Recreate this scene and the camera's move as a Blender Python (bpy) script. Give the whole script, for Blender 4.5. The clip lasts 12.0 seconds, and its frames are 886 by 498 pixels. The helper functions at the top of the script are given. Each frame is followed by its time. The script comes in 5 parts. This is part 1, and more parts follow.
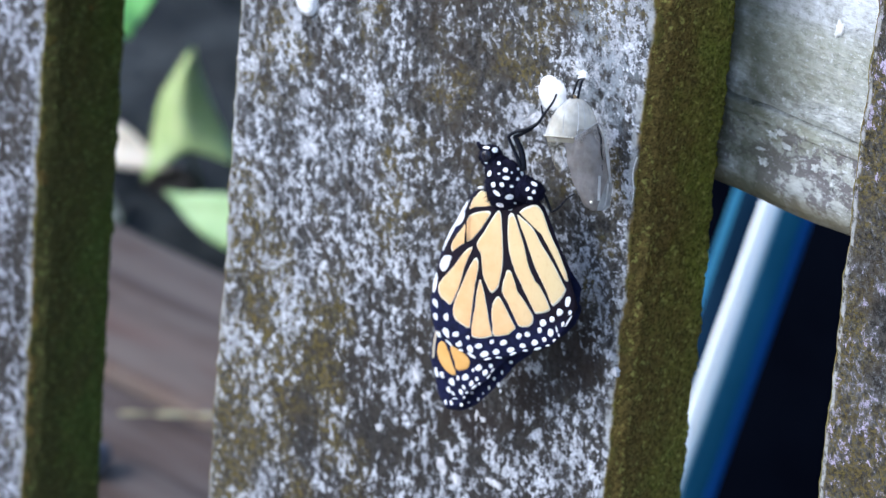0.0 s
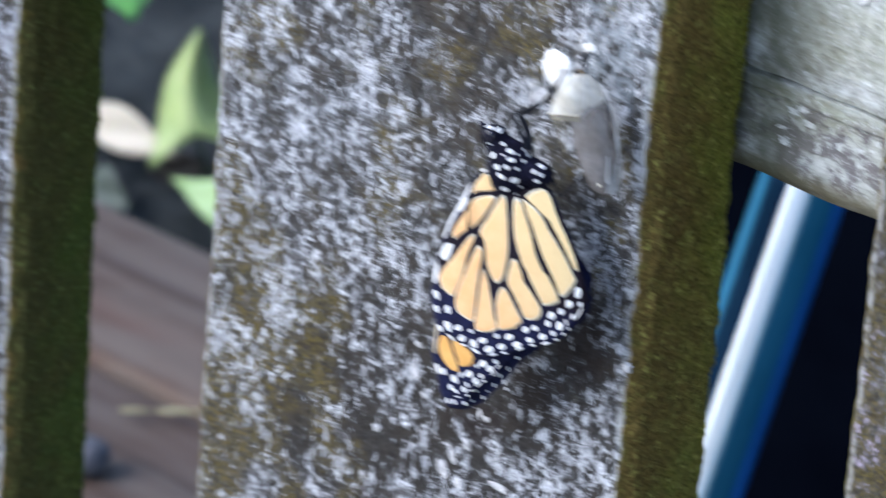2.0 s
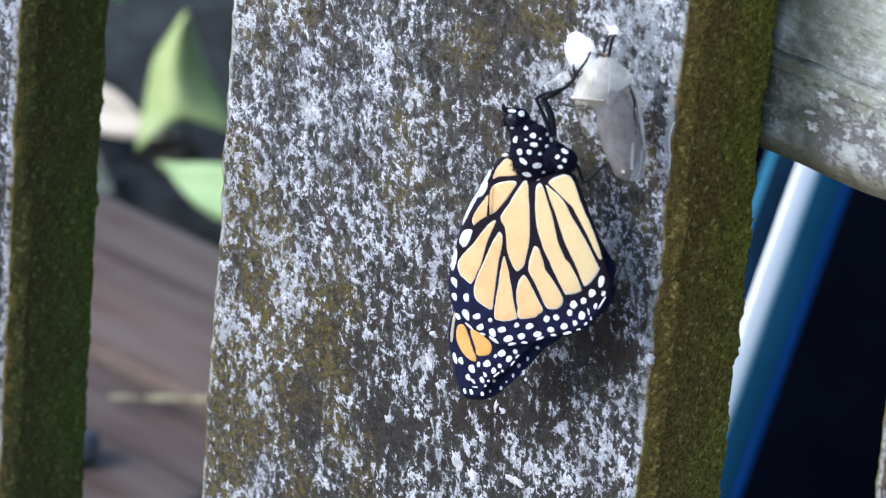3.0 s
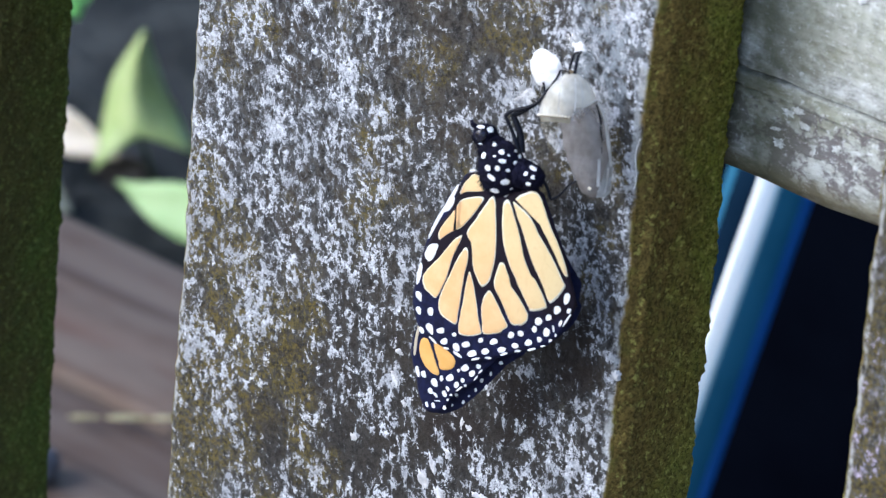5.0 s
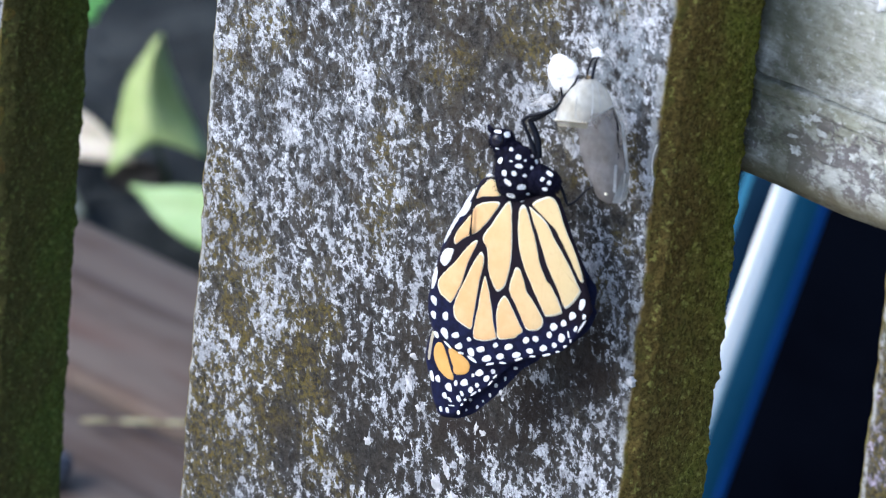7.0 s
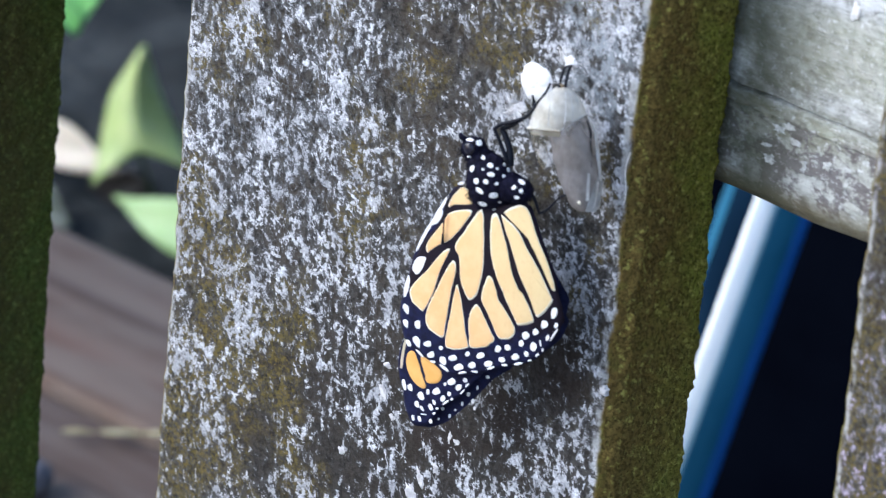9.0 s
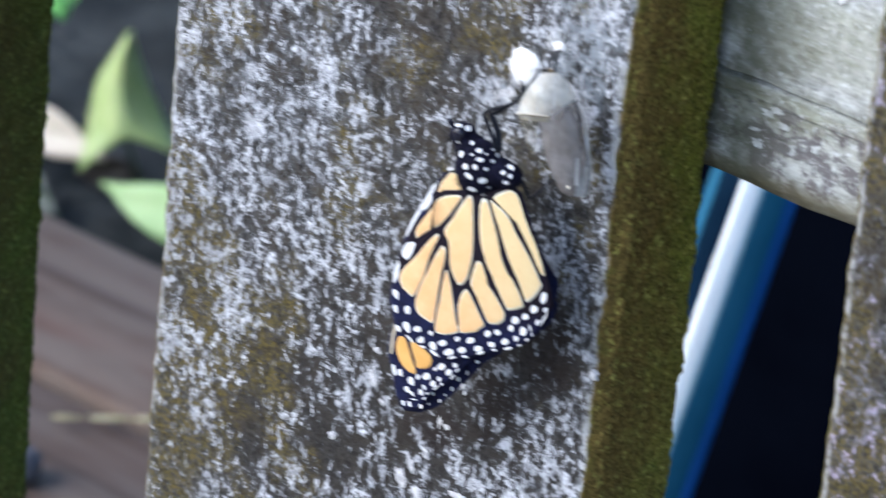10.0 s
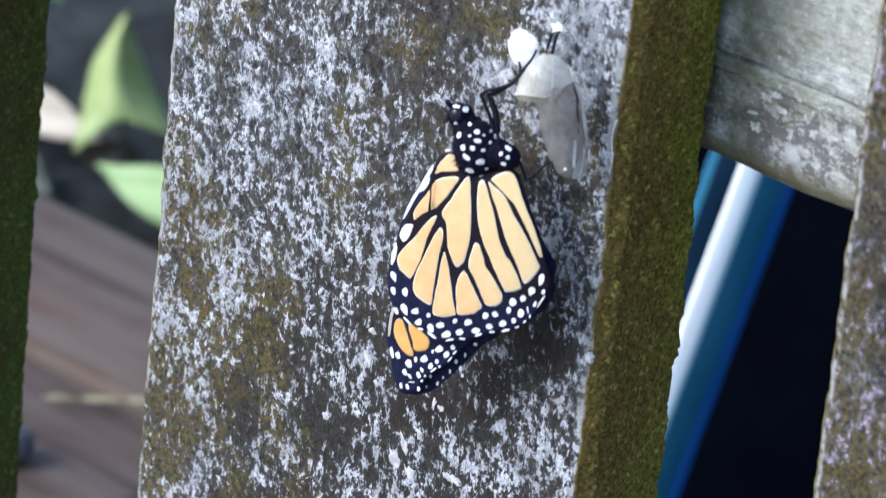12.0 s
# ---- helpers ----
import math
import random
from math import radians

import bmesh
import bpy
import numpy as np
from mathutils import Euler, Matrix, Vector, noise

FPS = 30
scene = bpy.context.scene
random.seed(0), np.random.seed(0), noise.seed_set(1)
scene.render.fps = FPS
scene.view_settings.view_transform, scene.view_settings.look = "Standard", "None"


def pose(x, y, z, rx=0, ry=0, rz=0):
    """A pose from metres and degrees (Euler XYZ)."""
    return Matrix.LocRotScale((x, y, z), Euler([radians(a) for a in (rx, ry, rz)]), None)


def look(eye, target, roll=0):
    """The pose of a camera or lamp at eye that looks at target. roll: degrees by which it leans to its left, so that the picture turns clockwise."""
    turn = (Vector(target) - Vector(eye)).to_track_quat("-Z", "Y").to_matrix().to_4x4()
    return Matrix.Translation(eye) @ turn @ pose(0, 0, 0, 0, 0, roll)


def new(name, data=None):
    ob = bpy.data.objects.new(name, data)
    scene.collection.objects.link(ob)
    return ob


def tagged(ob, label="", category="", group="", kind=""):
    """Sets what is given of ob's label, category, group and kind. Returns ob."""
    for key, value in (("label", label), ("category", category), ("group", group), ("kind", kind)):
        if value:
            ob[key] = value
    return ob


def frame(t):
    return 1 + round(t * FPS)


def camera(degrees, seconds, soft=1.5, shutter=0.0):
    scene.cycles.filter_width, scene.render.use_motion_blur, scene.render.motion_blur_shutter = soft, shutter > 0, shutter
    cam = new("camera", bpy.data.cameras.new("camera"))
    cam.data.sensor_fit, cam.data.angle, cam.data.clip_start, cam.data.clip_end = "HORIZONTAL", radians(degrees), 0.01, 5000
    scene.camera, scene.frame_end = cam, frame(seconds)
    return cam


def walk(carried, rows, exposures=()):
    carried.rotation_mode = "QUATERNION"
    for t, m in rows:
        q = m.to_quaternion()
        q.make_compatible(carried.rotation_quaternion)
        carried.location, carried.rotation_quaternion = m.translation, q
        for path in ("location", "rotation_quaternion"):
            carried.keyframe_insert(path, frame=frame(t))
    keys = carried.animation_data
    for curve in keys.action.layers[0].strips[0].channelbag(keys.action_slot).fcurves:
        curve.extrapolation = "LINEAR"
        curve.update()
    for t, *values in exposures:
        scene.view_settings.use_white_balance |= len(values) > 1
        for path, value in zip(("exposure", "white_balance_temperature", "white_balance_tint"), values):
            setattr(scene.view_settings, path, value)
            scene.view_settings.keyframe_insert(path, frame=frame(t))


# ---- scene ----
# ---- camera and its path ----
ZC = 0.95                      # height of the butterfly above the ground
cam = camera(10.248, 12.0, soft=1.05, shutter=0.8)
cam.data.dof.use_dof = True    # long lens, close subject: the garden behind is out of focus
cam.data.dof.focus_distance = 0.732
cam.data.dof.aperture_fstop = 40.0
# seconds, eye (x, y, z above ZC), way ahead, roll
PATH = [
    (0, (0.48781, -0.54791, 0.33093), (-0.604384, 0.686559, -0.404174), 4.857),
    (0.2, (0.48835, -0.54852, 0.33123), (-0.604508, 0.686474, -0.404132), 4.886),
    (0.3, (0.48862, -0.54882, 0.33137), (-0.604513, 0.686381, -0.404283), 4.901),
    (0.5, (0.48917, -0.54943, 0.33167), (-0.603514, 0.686564, -0.405463), 4.931),
    (0.7, (0.49012, -0.54930, 0.33169), (-0.605746, 0.686941, -0.401477), 4.780),
    (0.8, (0.49060, -0.54923, 0.33170), (-0.606444, 0.686171, -0.401740), 4.705),
    (0.9, (0.49108, -0.54917, 0.33170), (-0.607797, 0.685322, -0.401143), 4.630),
    (0.967, (0.49140, -0.54912, 0.33171), (-0.610620, 0.682812, -0.401136), 4.579),
    (1, (0.49156, -0.54910, 0.33171), (-0.611674, 0.682848, -0.399467), 4.555),
    (1.033, (0.49157, -0.54896, 0.33169), (-0.612687, 0.682890, -0.397838), 4.535),
    (1.1, (0.49159, -0.54867, 0.33166), (-0.613508, 0.681783, -0.398472), 4.495),
    (1.2, (0.49161, -0.54823, 0.33160), (-0.615403, 0.679814, -0.398913), 4.436),
    (1.3, (0.49164, -0.54779, 0.33155), (-0.616230, 0.679403, -0.398336), 4.377),
    (1.5, (0.49169, -0.54692, 0.33144), (-0.618278, 0.677435, -0.398515), 4.259),
    (1.6, (0.48545, -0.53882, 0.32707), (-0.619480, 0.676383, -0.398435), 4.280),
    (1.7, (0.47920, -0.53072, 0.32271), (-0.620311, 0.675442, -0.398738), 4.302),
    (1.8, (0.47296, -0.52263, 0.31835), (-0.618263, 0.675896, -0.401143), 4.324),
    (1.9, (0.46671, -0.51453, 0.31398), (-0.614642, 0.677275, -0.404368), 4.346),
    (2, (0.46047, -0.50643, 0.30962), (-0.610214, 0.679713, -0.406977), 4.368),
    (2.1, (0.45759, -0.50458, 0.30793), (-0.606082, 0.683455, -0.406883), 4.408),
    (2.2, (0.45471, -0.50272, 0.30625), (-0.601750, 0.687915, -0.405796), 4.448),
    (2.3, (0.45182, -0.50087, 0.30457), (-0.599004, 0.690150, -0.406064), 4.488),
    (2.4, (0.44894, -0.49902, 0.30289), (-0.597987, 0.690711, -0.406607), 4.528),
    (2.5, (0.44606, -0.49717, 0.30121), (-0.598194, 0.689960, -0.407578), 4.568),
    (2.6, (0.44480, -0.49811, 0.30166), (-0.601220, 0.686208, -0.409455), 4.658),
    (2.7, (0.44353, -0.49904, 0.30211), (-0.602277, 0.685010, -0.409906), 4.748),
    (4.3, (0.44006, -0.50003, 0.30026), (-0.599057, 0.688568, -0.408661), 5.215),
    (4.4, (0.43966, -0.50004, 0.30069), (-0.597809, 0.688904, -0.409922), 5.150),
    (4.5, (0.43927, -0.50005, 0.30111), (-0.596856, 0.689064, -0.411039), 5.086),
    (4.7, (0.43970, -0.50049, 0.30114), (-0.597498, 0.689522, -0.409335), 5.020),
    (4.8, (0.43992, -0.50071, 0.30116), (-0.597239, 0.690174, -0.408614), 4.987),
    (4.9, (0.44013, -0.50093, 0.30117), (-0.596809, 0.690982, -0.407875), 4.955),
    (5, (0.44035, -0.50115, 0.30119), (-0.596308, 0.693131, -0.404952), 4.922),
    (5.1, (0.44059, -0.50103, 0.30107), (-0.595555, 0.693315, -0.405745), 4.997),
    (5.2, (0.44084, -0.50092, 0.30095), (-0.595585, 0.693344, -0.405651), 5.073),
    (5.3, (0.44109, -0.50080, 0.30083), (-0.596246, 0.692852, -0.405521), 5.148),
    (5.5, (0.44158, -0.50057, 0.30060), (-0.596171, 0.693038, -0.405312), 5.299),
    (5.7, (0.44227, -0.49984, 0.30089), (-0.595770, 0.693197, -0.405630), 5.132),
    (5.8, (0.44261, -0.49948, 0.30104), (-0.594997, 0.694027, -0.405345), 5.049),
    (5.9, (0.44296, -0.49912, 0.30118), (-0.595836, 0.693367, -0.405242), 4.965),
    (5.967, (0.44319, -0.49887, 0.30128), (-0.598037, 0.693014, -0.402596), 4.909),
    (6, (0.44330, -0.49875, 0.30133), (-0.598838, 0.692277, -0.402673), 4.882),
    (6.033, (0.44308, -0.49891, 0.30126), (-0.599252, 0.691910, -0.402687), 4.904),
    (6.1, (0.44262, -0.49921, 0.30113), (-0.599172, 0.691529, -0.403461), 4.950),
    (6.2, (0.44194, -0.49967, 0.30092), (-0.603166, 0.688470, -0.402739), 5.019),
    (6.3, (0.44126, -0.50013, 0.30072), (-0.603594, 0.687725, -0.403372), 5.087),
    (6.4, (0.44059, -0.50059, 0.30052), (-0.603082, 0.688125, -0.403455), 5.156),
    (6.5, (0.43991, -0.50105, 0.30032), (-0.601368, 0.689520, -0.403632), 5.225),
    (6.6, (0.43974, -0.50120, 0.30032), (-0.599964, 0.690575, -0.403917), 5.282),
    (6.7, (0.43957, -0.50135, 0.30032), (-0.598652, 0.692027, -0.403377), 5.339),
    (8.3, (0.44158, -0.49863, 0.29901), (-0.601530, 0.690019, -0.402536), 5.142),
    (8.4, (0.44131, -0.49828, 0.29901), (-0.602844, 0.688878, -0.402524), 5.178),
    (8.5, (0.44104, -0.49792, 0.29901), (-0.602173, 0.688948, -0.403408), 5.213),
    (8.7, (0.44134, -0.49801, 0.29905), (-0.603245, 0.688718, -0.402198), 5.293),
    (8.8, (0.44149, -0.49805, 0.29907), (-0.601733, 0.690694, -0.401073), 5.333),
    (9, (0.44178, -0.49814, 0.29910), (-0.599329, 0.693064, -0.400584), 5.413),
    (9.2, (0.44173, -0.49877, 0.29933), (-0.598142, 0.693600, -0.401429), 5.405),
    (9.3, (0.44170, -0.49908, 0.29945), (-0.597516, 0.693950, -0.401756), 5.401),
    (9.5, (0.44164, -0.49971, 0.29967), (-0.597248, 0.693470, -0.402983), 5.394),
    (9.7, (0.44180, -0.49974, 0.29970), (-0.596046, 0.694133, -0.403620), 5.355),
    (9.8, (0.44188, -0.49975, 0.29971), (-0.595600, 0.694825, -0.403086), 5.336),
    (9.9, (0.44196, -0.49976, 0.29973), (-0.595016, 0.695134, -0.403416), 5.316),
    (9.967, (0.44202, -0.49977, 0.29974), (-0.595067, 0.695128, -0.403351), 5.303),
    (10, (0.44205, -0.49978, 0.29974), (-0.595858, 0.694565, -0.403154), 5.297),
    (10.033, (0.44196, -0.49978, 0.29968), (-0.596600, 0.694053, -0.402937), 5.317),
    (10.1, (0.44178, -0.49980, 0.29956), (-0.598242, 0.692855, -0.402565), 5.358),
    (10.2, (0.44152, -0.49982, 0.29937), (-0.600181, 0.691283, -0.402381), 5.420),
    (10.3, (0.44126, -0.49984, 0.29919), (-0.599866, 0.691439, -0.402581), 5.481),
    (10.5, (0.44073, -0.49988, 0.29882), (-0.598706, 0.693006, -0.401614), 5.604),
    (10.7, (0.44107, -0.49979, 0.29868), (-0.596094, 0.695359, -0.401432), 5.771),
    (10.8, (0.44124, -0.49974, 0.29861), (-0.595432, 0.695864, -0.401541), 5.854),
    (11, (0.44158, -0.49964, 0.29846), (-0.594339, 0.696779, -0.401573), 6.021),
    (11.2, (0.44143, -0.49989, 0.29838), (-0.594065, 0.697317, -0.401044), 5.992),
    (11.3, (0.44135, -0.50002, 0.29834), (-0.594902, 0.696073, -0.401963), 5.977),
    (11.5, (0.44119, -0.50027, 0.29826), (-0.595959, 0.694729, -0.402722), 5.948),
    (11.7, (0.44124, -0.49996, 0.29816), (-0.594674, 0.696068, -0.402308), 5.936),
    (12, (0.44131, -0.49949, 0.29800), (-0.594071, 0.695068, -0.404920), 5.919),
]


def rise(p):
    return Vector((p[0], p[1], p[2] + ZC))


walk(cam, [(t, look(rise(e), rise(e) + Vector(a), r)) for t, e, a, r in PATH], exposures=[(0, 0.90, 5650, 10), (1.6, 0.90, 5650, 10), (2.4, 0.90, 5850, 10), (12, 0.90, 5850, 10)])

# ---- world and sun ----
SUN_FROM = Vector((-0.52, -0.75, 0.70)).normalized()
world = bpy.data.worlds.new("overcast_sky")
scene.world = world
world.use_nodes = True
wt = world.node_tree
wt.nodes.clear()
sky = wt.nodes.new("ShaderNodeTexSky")
sky.sky_type, sky.sun_disc = "NISHITA", False
sky.sun_elevation = math.asin(SUN_FROM.z)
sky.sun_rotation = math.atan2(SUN_FROM.x, SUN_FROM.y)
sky.air_density, sky.dust_density, sky.ozone_density = 1.0, 2.0, 1.0
wb = wt.nodes.new("ShaderNodeBackground")
wb.inputs["Strength"].default_value = 0.15
wo = wt.nodes.new("ShaderNodeOutputWorld")
wt.links.new(sky.outputs[0], wb.inputs[0])
wt.links.new(wb.outputs[0], wo.inputs[0])
sun = new("sun", bpy.data.lights.new("sun", "SUN"))
sun.data.energy, sun.data.angle, sun.data.color = 1.15, radians(30), (0.97, 0.985, 1.0)
sun.matrix_world = look(SUN_FROM * 5, (0, 0, 0))


# ---- materials ----
class Net:
    """A short way to write node materials."""

    def __init__(self, name, rough=0.8, spec=0.3):
        self.mat = bpy.data.materials.new(name)
        self.mat.use_nodes = True
        self.tree = self.mat.node_tree
        self.out = self.tree.nodes["Material Output"]
        self.bsdf = self.tree.nodes["Principled BSDF"]
        self.set(self.bsdf, "Roughness", rough)
        self.set(self.bsdf, "Specular IOR Level", spec)

    def node(self, kind, **inputs):
        n = self.tree.nodes.new(kind)
        for k, v in inputs.items():
            self.set(n, k.replace("_", " "), v)
        return n

    def set(self, n, key, value):
        if hasattr(value, "is_linked"):
            self.tree.links.new(value, n.inputs[key])
        elif isinstance(value, tuple) and len(value) == 3 and n.inputs[key].type == "RGBA":
            n.inputs[key].default_value = (*value, 1)
        else:
            n.inputs[key].default_value = value

    def coords(self, stretch=(1, 1, 1), shift=True):
        tc = self.node("ShaderNodeTexCoord")
        vec = tc.outputs["Object"]
        if shift:
            info = self.node("ShaderNodeObjectInfo")
            add = self.node("ShaderNodeVectorMath")
            mul = self.node("ShaderNodeMath")
            mul.operation = "MULTIPLY"
            self.tree.links.new(info.outputs["Random"], mul.inputs[0])
            mul.inputs[1].default_value = 7.0
            self.tree.links.new(vec, add.inputs[0])
            self.tree.links.new(mul.outputs[0], add.inputs[1])
            vec = add.outputs[0]
        m = self.node("ShaderNodeMapping")
        m.inputs["Scale"].default_value = stretch
        self.tree.links.new(vec, m.inputs["Vector"])
        return m.outputs[0]

    def noise(self, vec, scale, detail=4.0, rough=0.6, distort=0.0):
        n = self.node("ShaderNodeTexNoise", Scale=scale, Detail=detail, Roughness=rough, Distortion=distort)
        self.tree.links.new(vec, n.inputs["Vector"])
        return n.outputs["Fac"]

    def math(self, op, a, b=0.0, c=0.0):
        n = self.node("ShaderNodeMath")
        n.operation = op
        for i, v in enumerate((a, b, c)):
            if hasattr(v, "is_linked"):
                self.tree.links.new(v, n.inputs[i])
            else:
                n.inputs[i].default_value = v
        return n.outputs[0]

    def step(self, v, lo, hi):
        n = self.node("ShaderNodeMapRange")
        n.interpolation_type = "SMOOTHSTEP"
        self.tree.links.new(v, n.inputs["Value"])
        n.inputs["From Min"].default_value, n.inputs["From Max"].default_value = lo, hi
        return n.outputs["Result"]

    def mix(self, f, a, b):
        n = self.node("ShaderNodeMix")
        n.data_type = "RGBA"
        for i, v in ((0, f), (6, a), (7, b)):
            if hasattr(v, "is_linked"):
                self.tree.links.new(v, n.inputs[i])
            else:
                n.inputs[i].default_value = (*v, 1) if isinstance(v, tuple) else v
        return n.outputs[2]

    def colour(self, c):
        self.set(self.bsdf, "Base Color", c)
        return self

    def bump(self, height, strength=0.5, distance=0.0005):
        n = self.node("ShaderNodeBump", Strength=strength, Distance=distance)
        self.tree.links.new(height, n.inputs["Height"])
        self.tree.links.new(n.outputs[0], self.bsdf.inputs["Normal"])
        return self

    def axis(self, name):
        g = self.node("ShaderNodeTexCoord")
        s = self.node("ShaderNodeSeparateXYZ")
        self.tree.links.new(g.outputs[name], s.inputs[0])
        return s.outputs


def lichen_wood(name, less, dim, bright, rust):
    """Weathered picket: dark wood under pale lichen flecks, ochre moss in patches, brown-green moss on the narrow sides."""
    m = Net(name, 0.9, 0.2)
    v = m.coords((1, 1, 0.82))
    vs = m.coords((1, 1, 1))
    fine = m.noise(v, 700, 6, 0.70, 0.3)
    mid = m.noise(v, 200, 3, 0.55)
    mid2 = m.noise(vs, 85, 3, 0.6)
    wide = m.noise(vs, 34, 3, 0.6)
    grit = m.noise(vs, 2300, 3, 0.7)
    streak = m.noise(m.coords((1, 1, 0.10)), 900, 4, 0.6)
    web = m.node("ShaderNodeTexVoronoi", Scale=760.0, Randomness=1.0)
    warp = m.node("ShaderNodeVectorMath")
    bend = m.node("ShaderNodeTexNoise", Scale=700.0, Detail=3.0)
    m.tree.links.new(v, bend.inputs["Vector"])
    warp.operation = "MULTIPLY_ADD"
    m.tree.links.new(bend.outputs["Color"], warp.inputs[0])
    warp.inputs[1].default_value = (0.0026, 0.0026, 0.0026)
    m.tree.links.new(v, warp.inputs[2])
    m.tree.links.new(warp.outputs[0], web.inputs["Vector"])
    # curled threads of lichen where two noises cross their middle value
    curl_ = m.step(m.math("ABSOLUTE", m.math("SUBTRACT", m.noise(v, 420, 3, 0.6, 1.2), 0.5)), 0.060, 0.0)
    curl2 = m.step(m.math("ABSOLUTE", m.math("SUBTRACT", m.noise(vs, 760, 3, 0.6, 0.8), 0.5)), 0.065, 0.0)
    pits = web.outputs["Distance"]
    xyz = m.axis("Object")

    def zone(x, z, r):
        """One inside a round stain at x, z of the board's face, fading out at r."""
        dx, dz = m.math("SUBTRACT", xyz[0], x), m.math("SUBTRACT", xyz[2], z)
        far = m.math("SQRT", m.math("ADD", m.math("MULTIPLY", dx, dx), m.math("MULTIPLY", dz, dz)))
        far = m.math("MULTIPLY_ADD", m.math("SUBTRACT", mid2, 0.5), 0.02, far)
        return m.step(far, r, r * 0.35)

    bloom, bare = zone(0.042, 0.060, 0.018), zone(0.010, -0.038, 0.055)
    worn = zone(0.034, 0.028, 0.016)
    sum_ = m.math("MULTIPLY_ADD", m.math("SUBTRACT", mid, 0.5), 0.46, fine)
    sum_ = m.math("MULTIPLY_ADD", m.math("SUBTRACT", streak, 0.5), 0.20, sum_)
    sum_ = m.math("MULTIPLY_ADD", m.math("MULTIPLY", m.math("SUBTRACT", streak, 0.5), bare), 0.40, sum_)
    sum_ = m.math("MULTIPLY_ADD", m.math("SUBTRACT", mid2, 0.5), 0.36, sum_)
    sum_ = m.math("MULTIPLY_ADD", m.math("SUBTRACT", wide, 0.5), 0.24, sum_)
    sum_ = m.math("MULTIPLY_ADD", m.math("SUBTRACT", pits, 0.46), 0.34, sum_)
    sum_ = m.math("MULTIPLY_ADD", m.math("SUBTRACT", curl_, 0.30), 0.12, sum_)
    sum_ = m.math("MULTIPLY_ADD", m.math("SUBTRACT", curl2, 0.30), 0.06, sum_)
    sum_ = m.math("MULTIPLY_ADD", bloom, 0.05, sum_)
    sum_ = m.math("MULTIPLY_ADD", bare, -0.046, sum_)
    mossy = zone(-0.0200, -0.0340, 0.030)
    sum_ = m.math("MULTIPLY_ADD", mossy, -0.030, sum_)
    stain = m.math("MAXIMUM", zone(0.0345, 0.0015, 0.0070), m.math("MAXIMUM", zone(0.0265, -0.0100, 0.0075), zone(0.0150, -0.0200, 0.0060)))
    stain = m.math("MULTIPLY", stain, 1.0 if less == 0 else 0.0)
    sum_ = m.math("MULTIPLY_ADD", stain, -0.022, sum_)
    sum_ = m.math("MULTIPLY_ADD", worn, -0.012, sum_)
    for x, z, r in ((-0.0296, 0.0118, 0.010), (-0.0197, 0.0198, 0.009), (-0.0085, 0.0027, 0.010), (0.0003, 0.0077, 0.008), (-0.0052, -0.0166, 0.012), (0.0373, -0.0111, 0.012), (-0.0417, 0.0113, 0.008), (0.0400, 0.0360, 0.013), (0.0410, 0.0130, 0.014), (0.0330, 0.0130, 0.008)):
        sum_ = m.math("MULTIPLY_ADD", zone(x, z, r), 0.055, sum_)
    for x, z, r in ((-0.0195, -0.0174, 0.011), (0.0041, 0.0244, 0.011), (0.0124, 0.0396, 0.009), (-0.0186, -0.0265, 0.009), (0.0229, -0.0113, 0.009), (-0.0268, 0.0320, 0.008), (-0.0405, -0.0450, 0.020), (-0.0380, -0.0180, 0.011), (-0.0300, -0.0380, 0.010), (0.0080, 0.0560, 0.024), (-0.0080, 0.0400, 0.012), (0.0010, 0.0480, 0.014), (0.0338, 0.0017, 0.009), (0.0150, 0.0400, 0.009)):
        sum_ = m.math("MULTIPLY_ADD", zone(x, z, r), -0.060, sum_)
    sum_ = m.math("MULTIPLY_ADD", m.math("SUBTRACT", grit, 0.5), 0.26, sum_ if less == 0 else m.math("SUBTRACT", sum_, less))
    fleck = m.step(sum_, 0.515, 0.655)
    film = m.step(sum_, 0.34, 0.58)
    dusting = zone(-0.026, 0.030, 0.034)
    wood = m.mix(m.step(m.noise(vs, 900, 5, 0.75), 0.38, 0.62), (0.016, 0.015, 0.014), (0.072, 0.067, 0.061))
    wood = m.mix(m.math("MULTIPLY", m.step(m.noise(vs, 120, 4, 0.65), 0.46, 0.62), 0.4), wood, (0.056, 0.042, 0.028))
    wood = m.mix(m.math("MULTIPLY", film, 0.58), wood, (0.105, 0.110, 0.116))
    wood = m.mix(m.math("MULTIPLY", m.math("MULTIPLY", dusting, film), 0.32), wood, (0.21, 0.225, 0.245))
    broken = m.step(m.noise(vs, 620, 5, 0.7), 0.40, 0.62)
    wood = m.mix(m.math("MULTIPLY", m.math("MULTIPLY", bloom, broken), 0.55), wood, (0.25, 0.28, 0.31))
    wood = m.mix(m.math("MULTIPLY", m.math("MULTIPLY", zone(0.0345, 0.0475, 0.0095), broken), 0.55), wood, (0.40, 0.45, 0.50))
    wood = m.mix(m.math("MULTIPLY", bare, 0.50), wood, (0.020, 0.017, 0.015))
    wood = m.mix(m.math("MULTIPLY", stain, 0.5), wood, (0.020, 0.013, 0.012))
    pale = m.mix(m.step(grit, 0.3, 0.7), dim, bright)
    pale = m.mix(m.math("MULTIPLY", m.step(m.noise(vs, 160, 4, 0.65), 0.40, 0.60), 0.52), pale, (0.18, 0.19, 0.21))
    face = m.mix(m.math("MULTIPLY", fleck, 0.93), wood, pale)
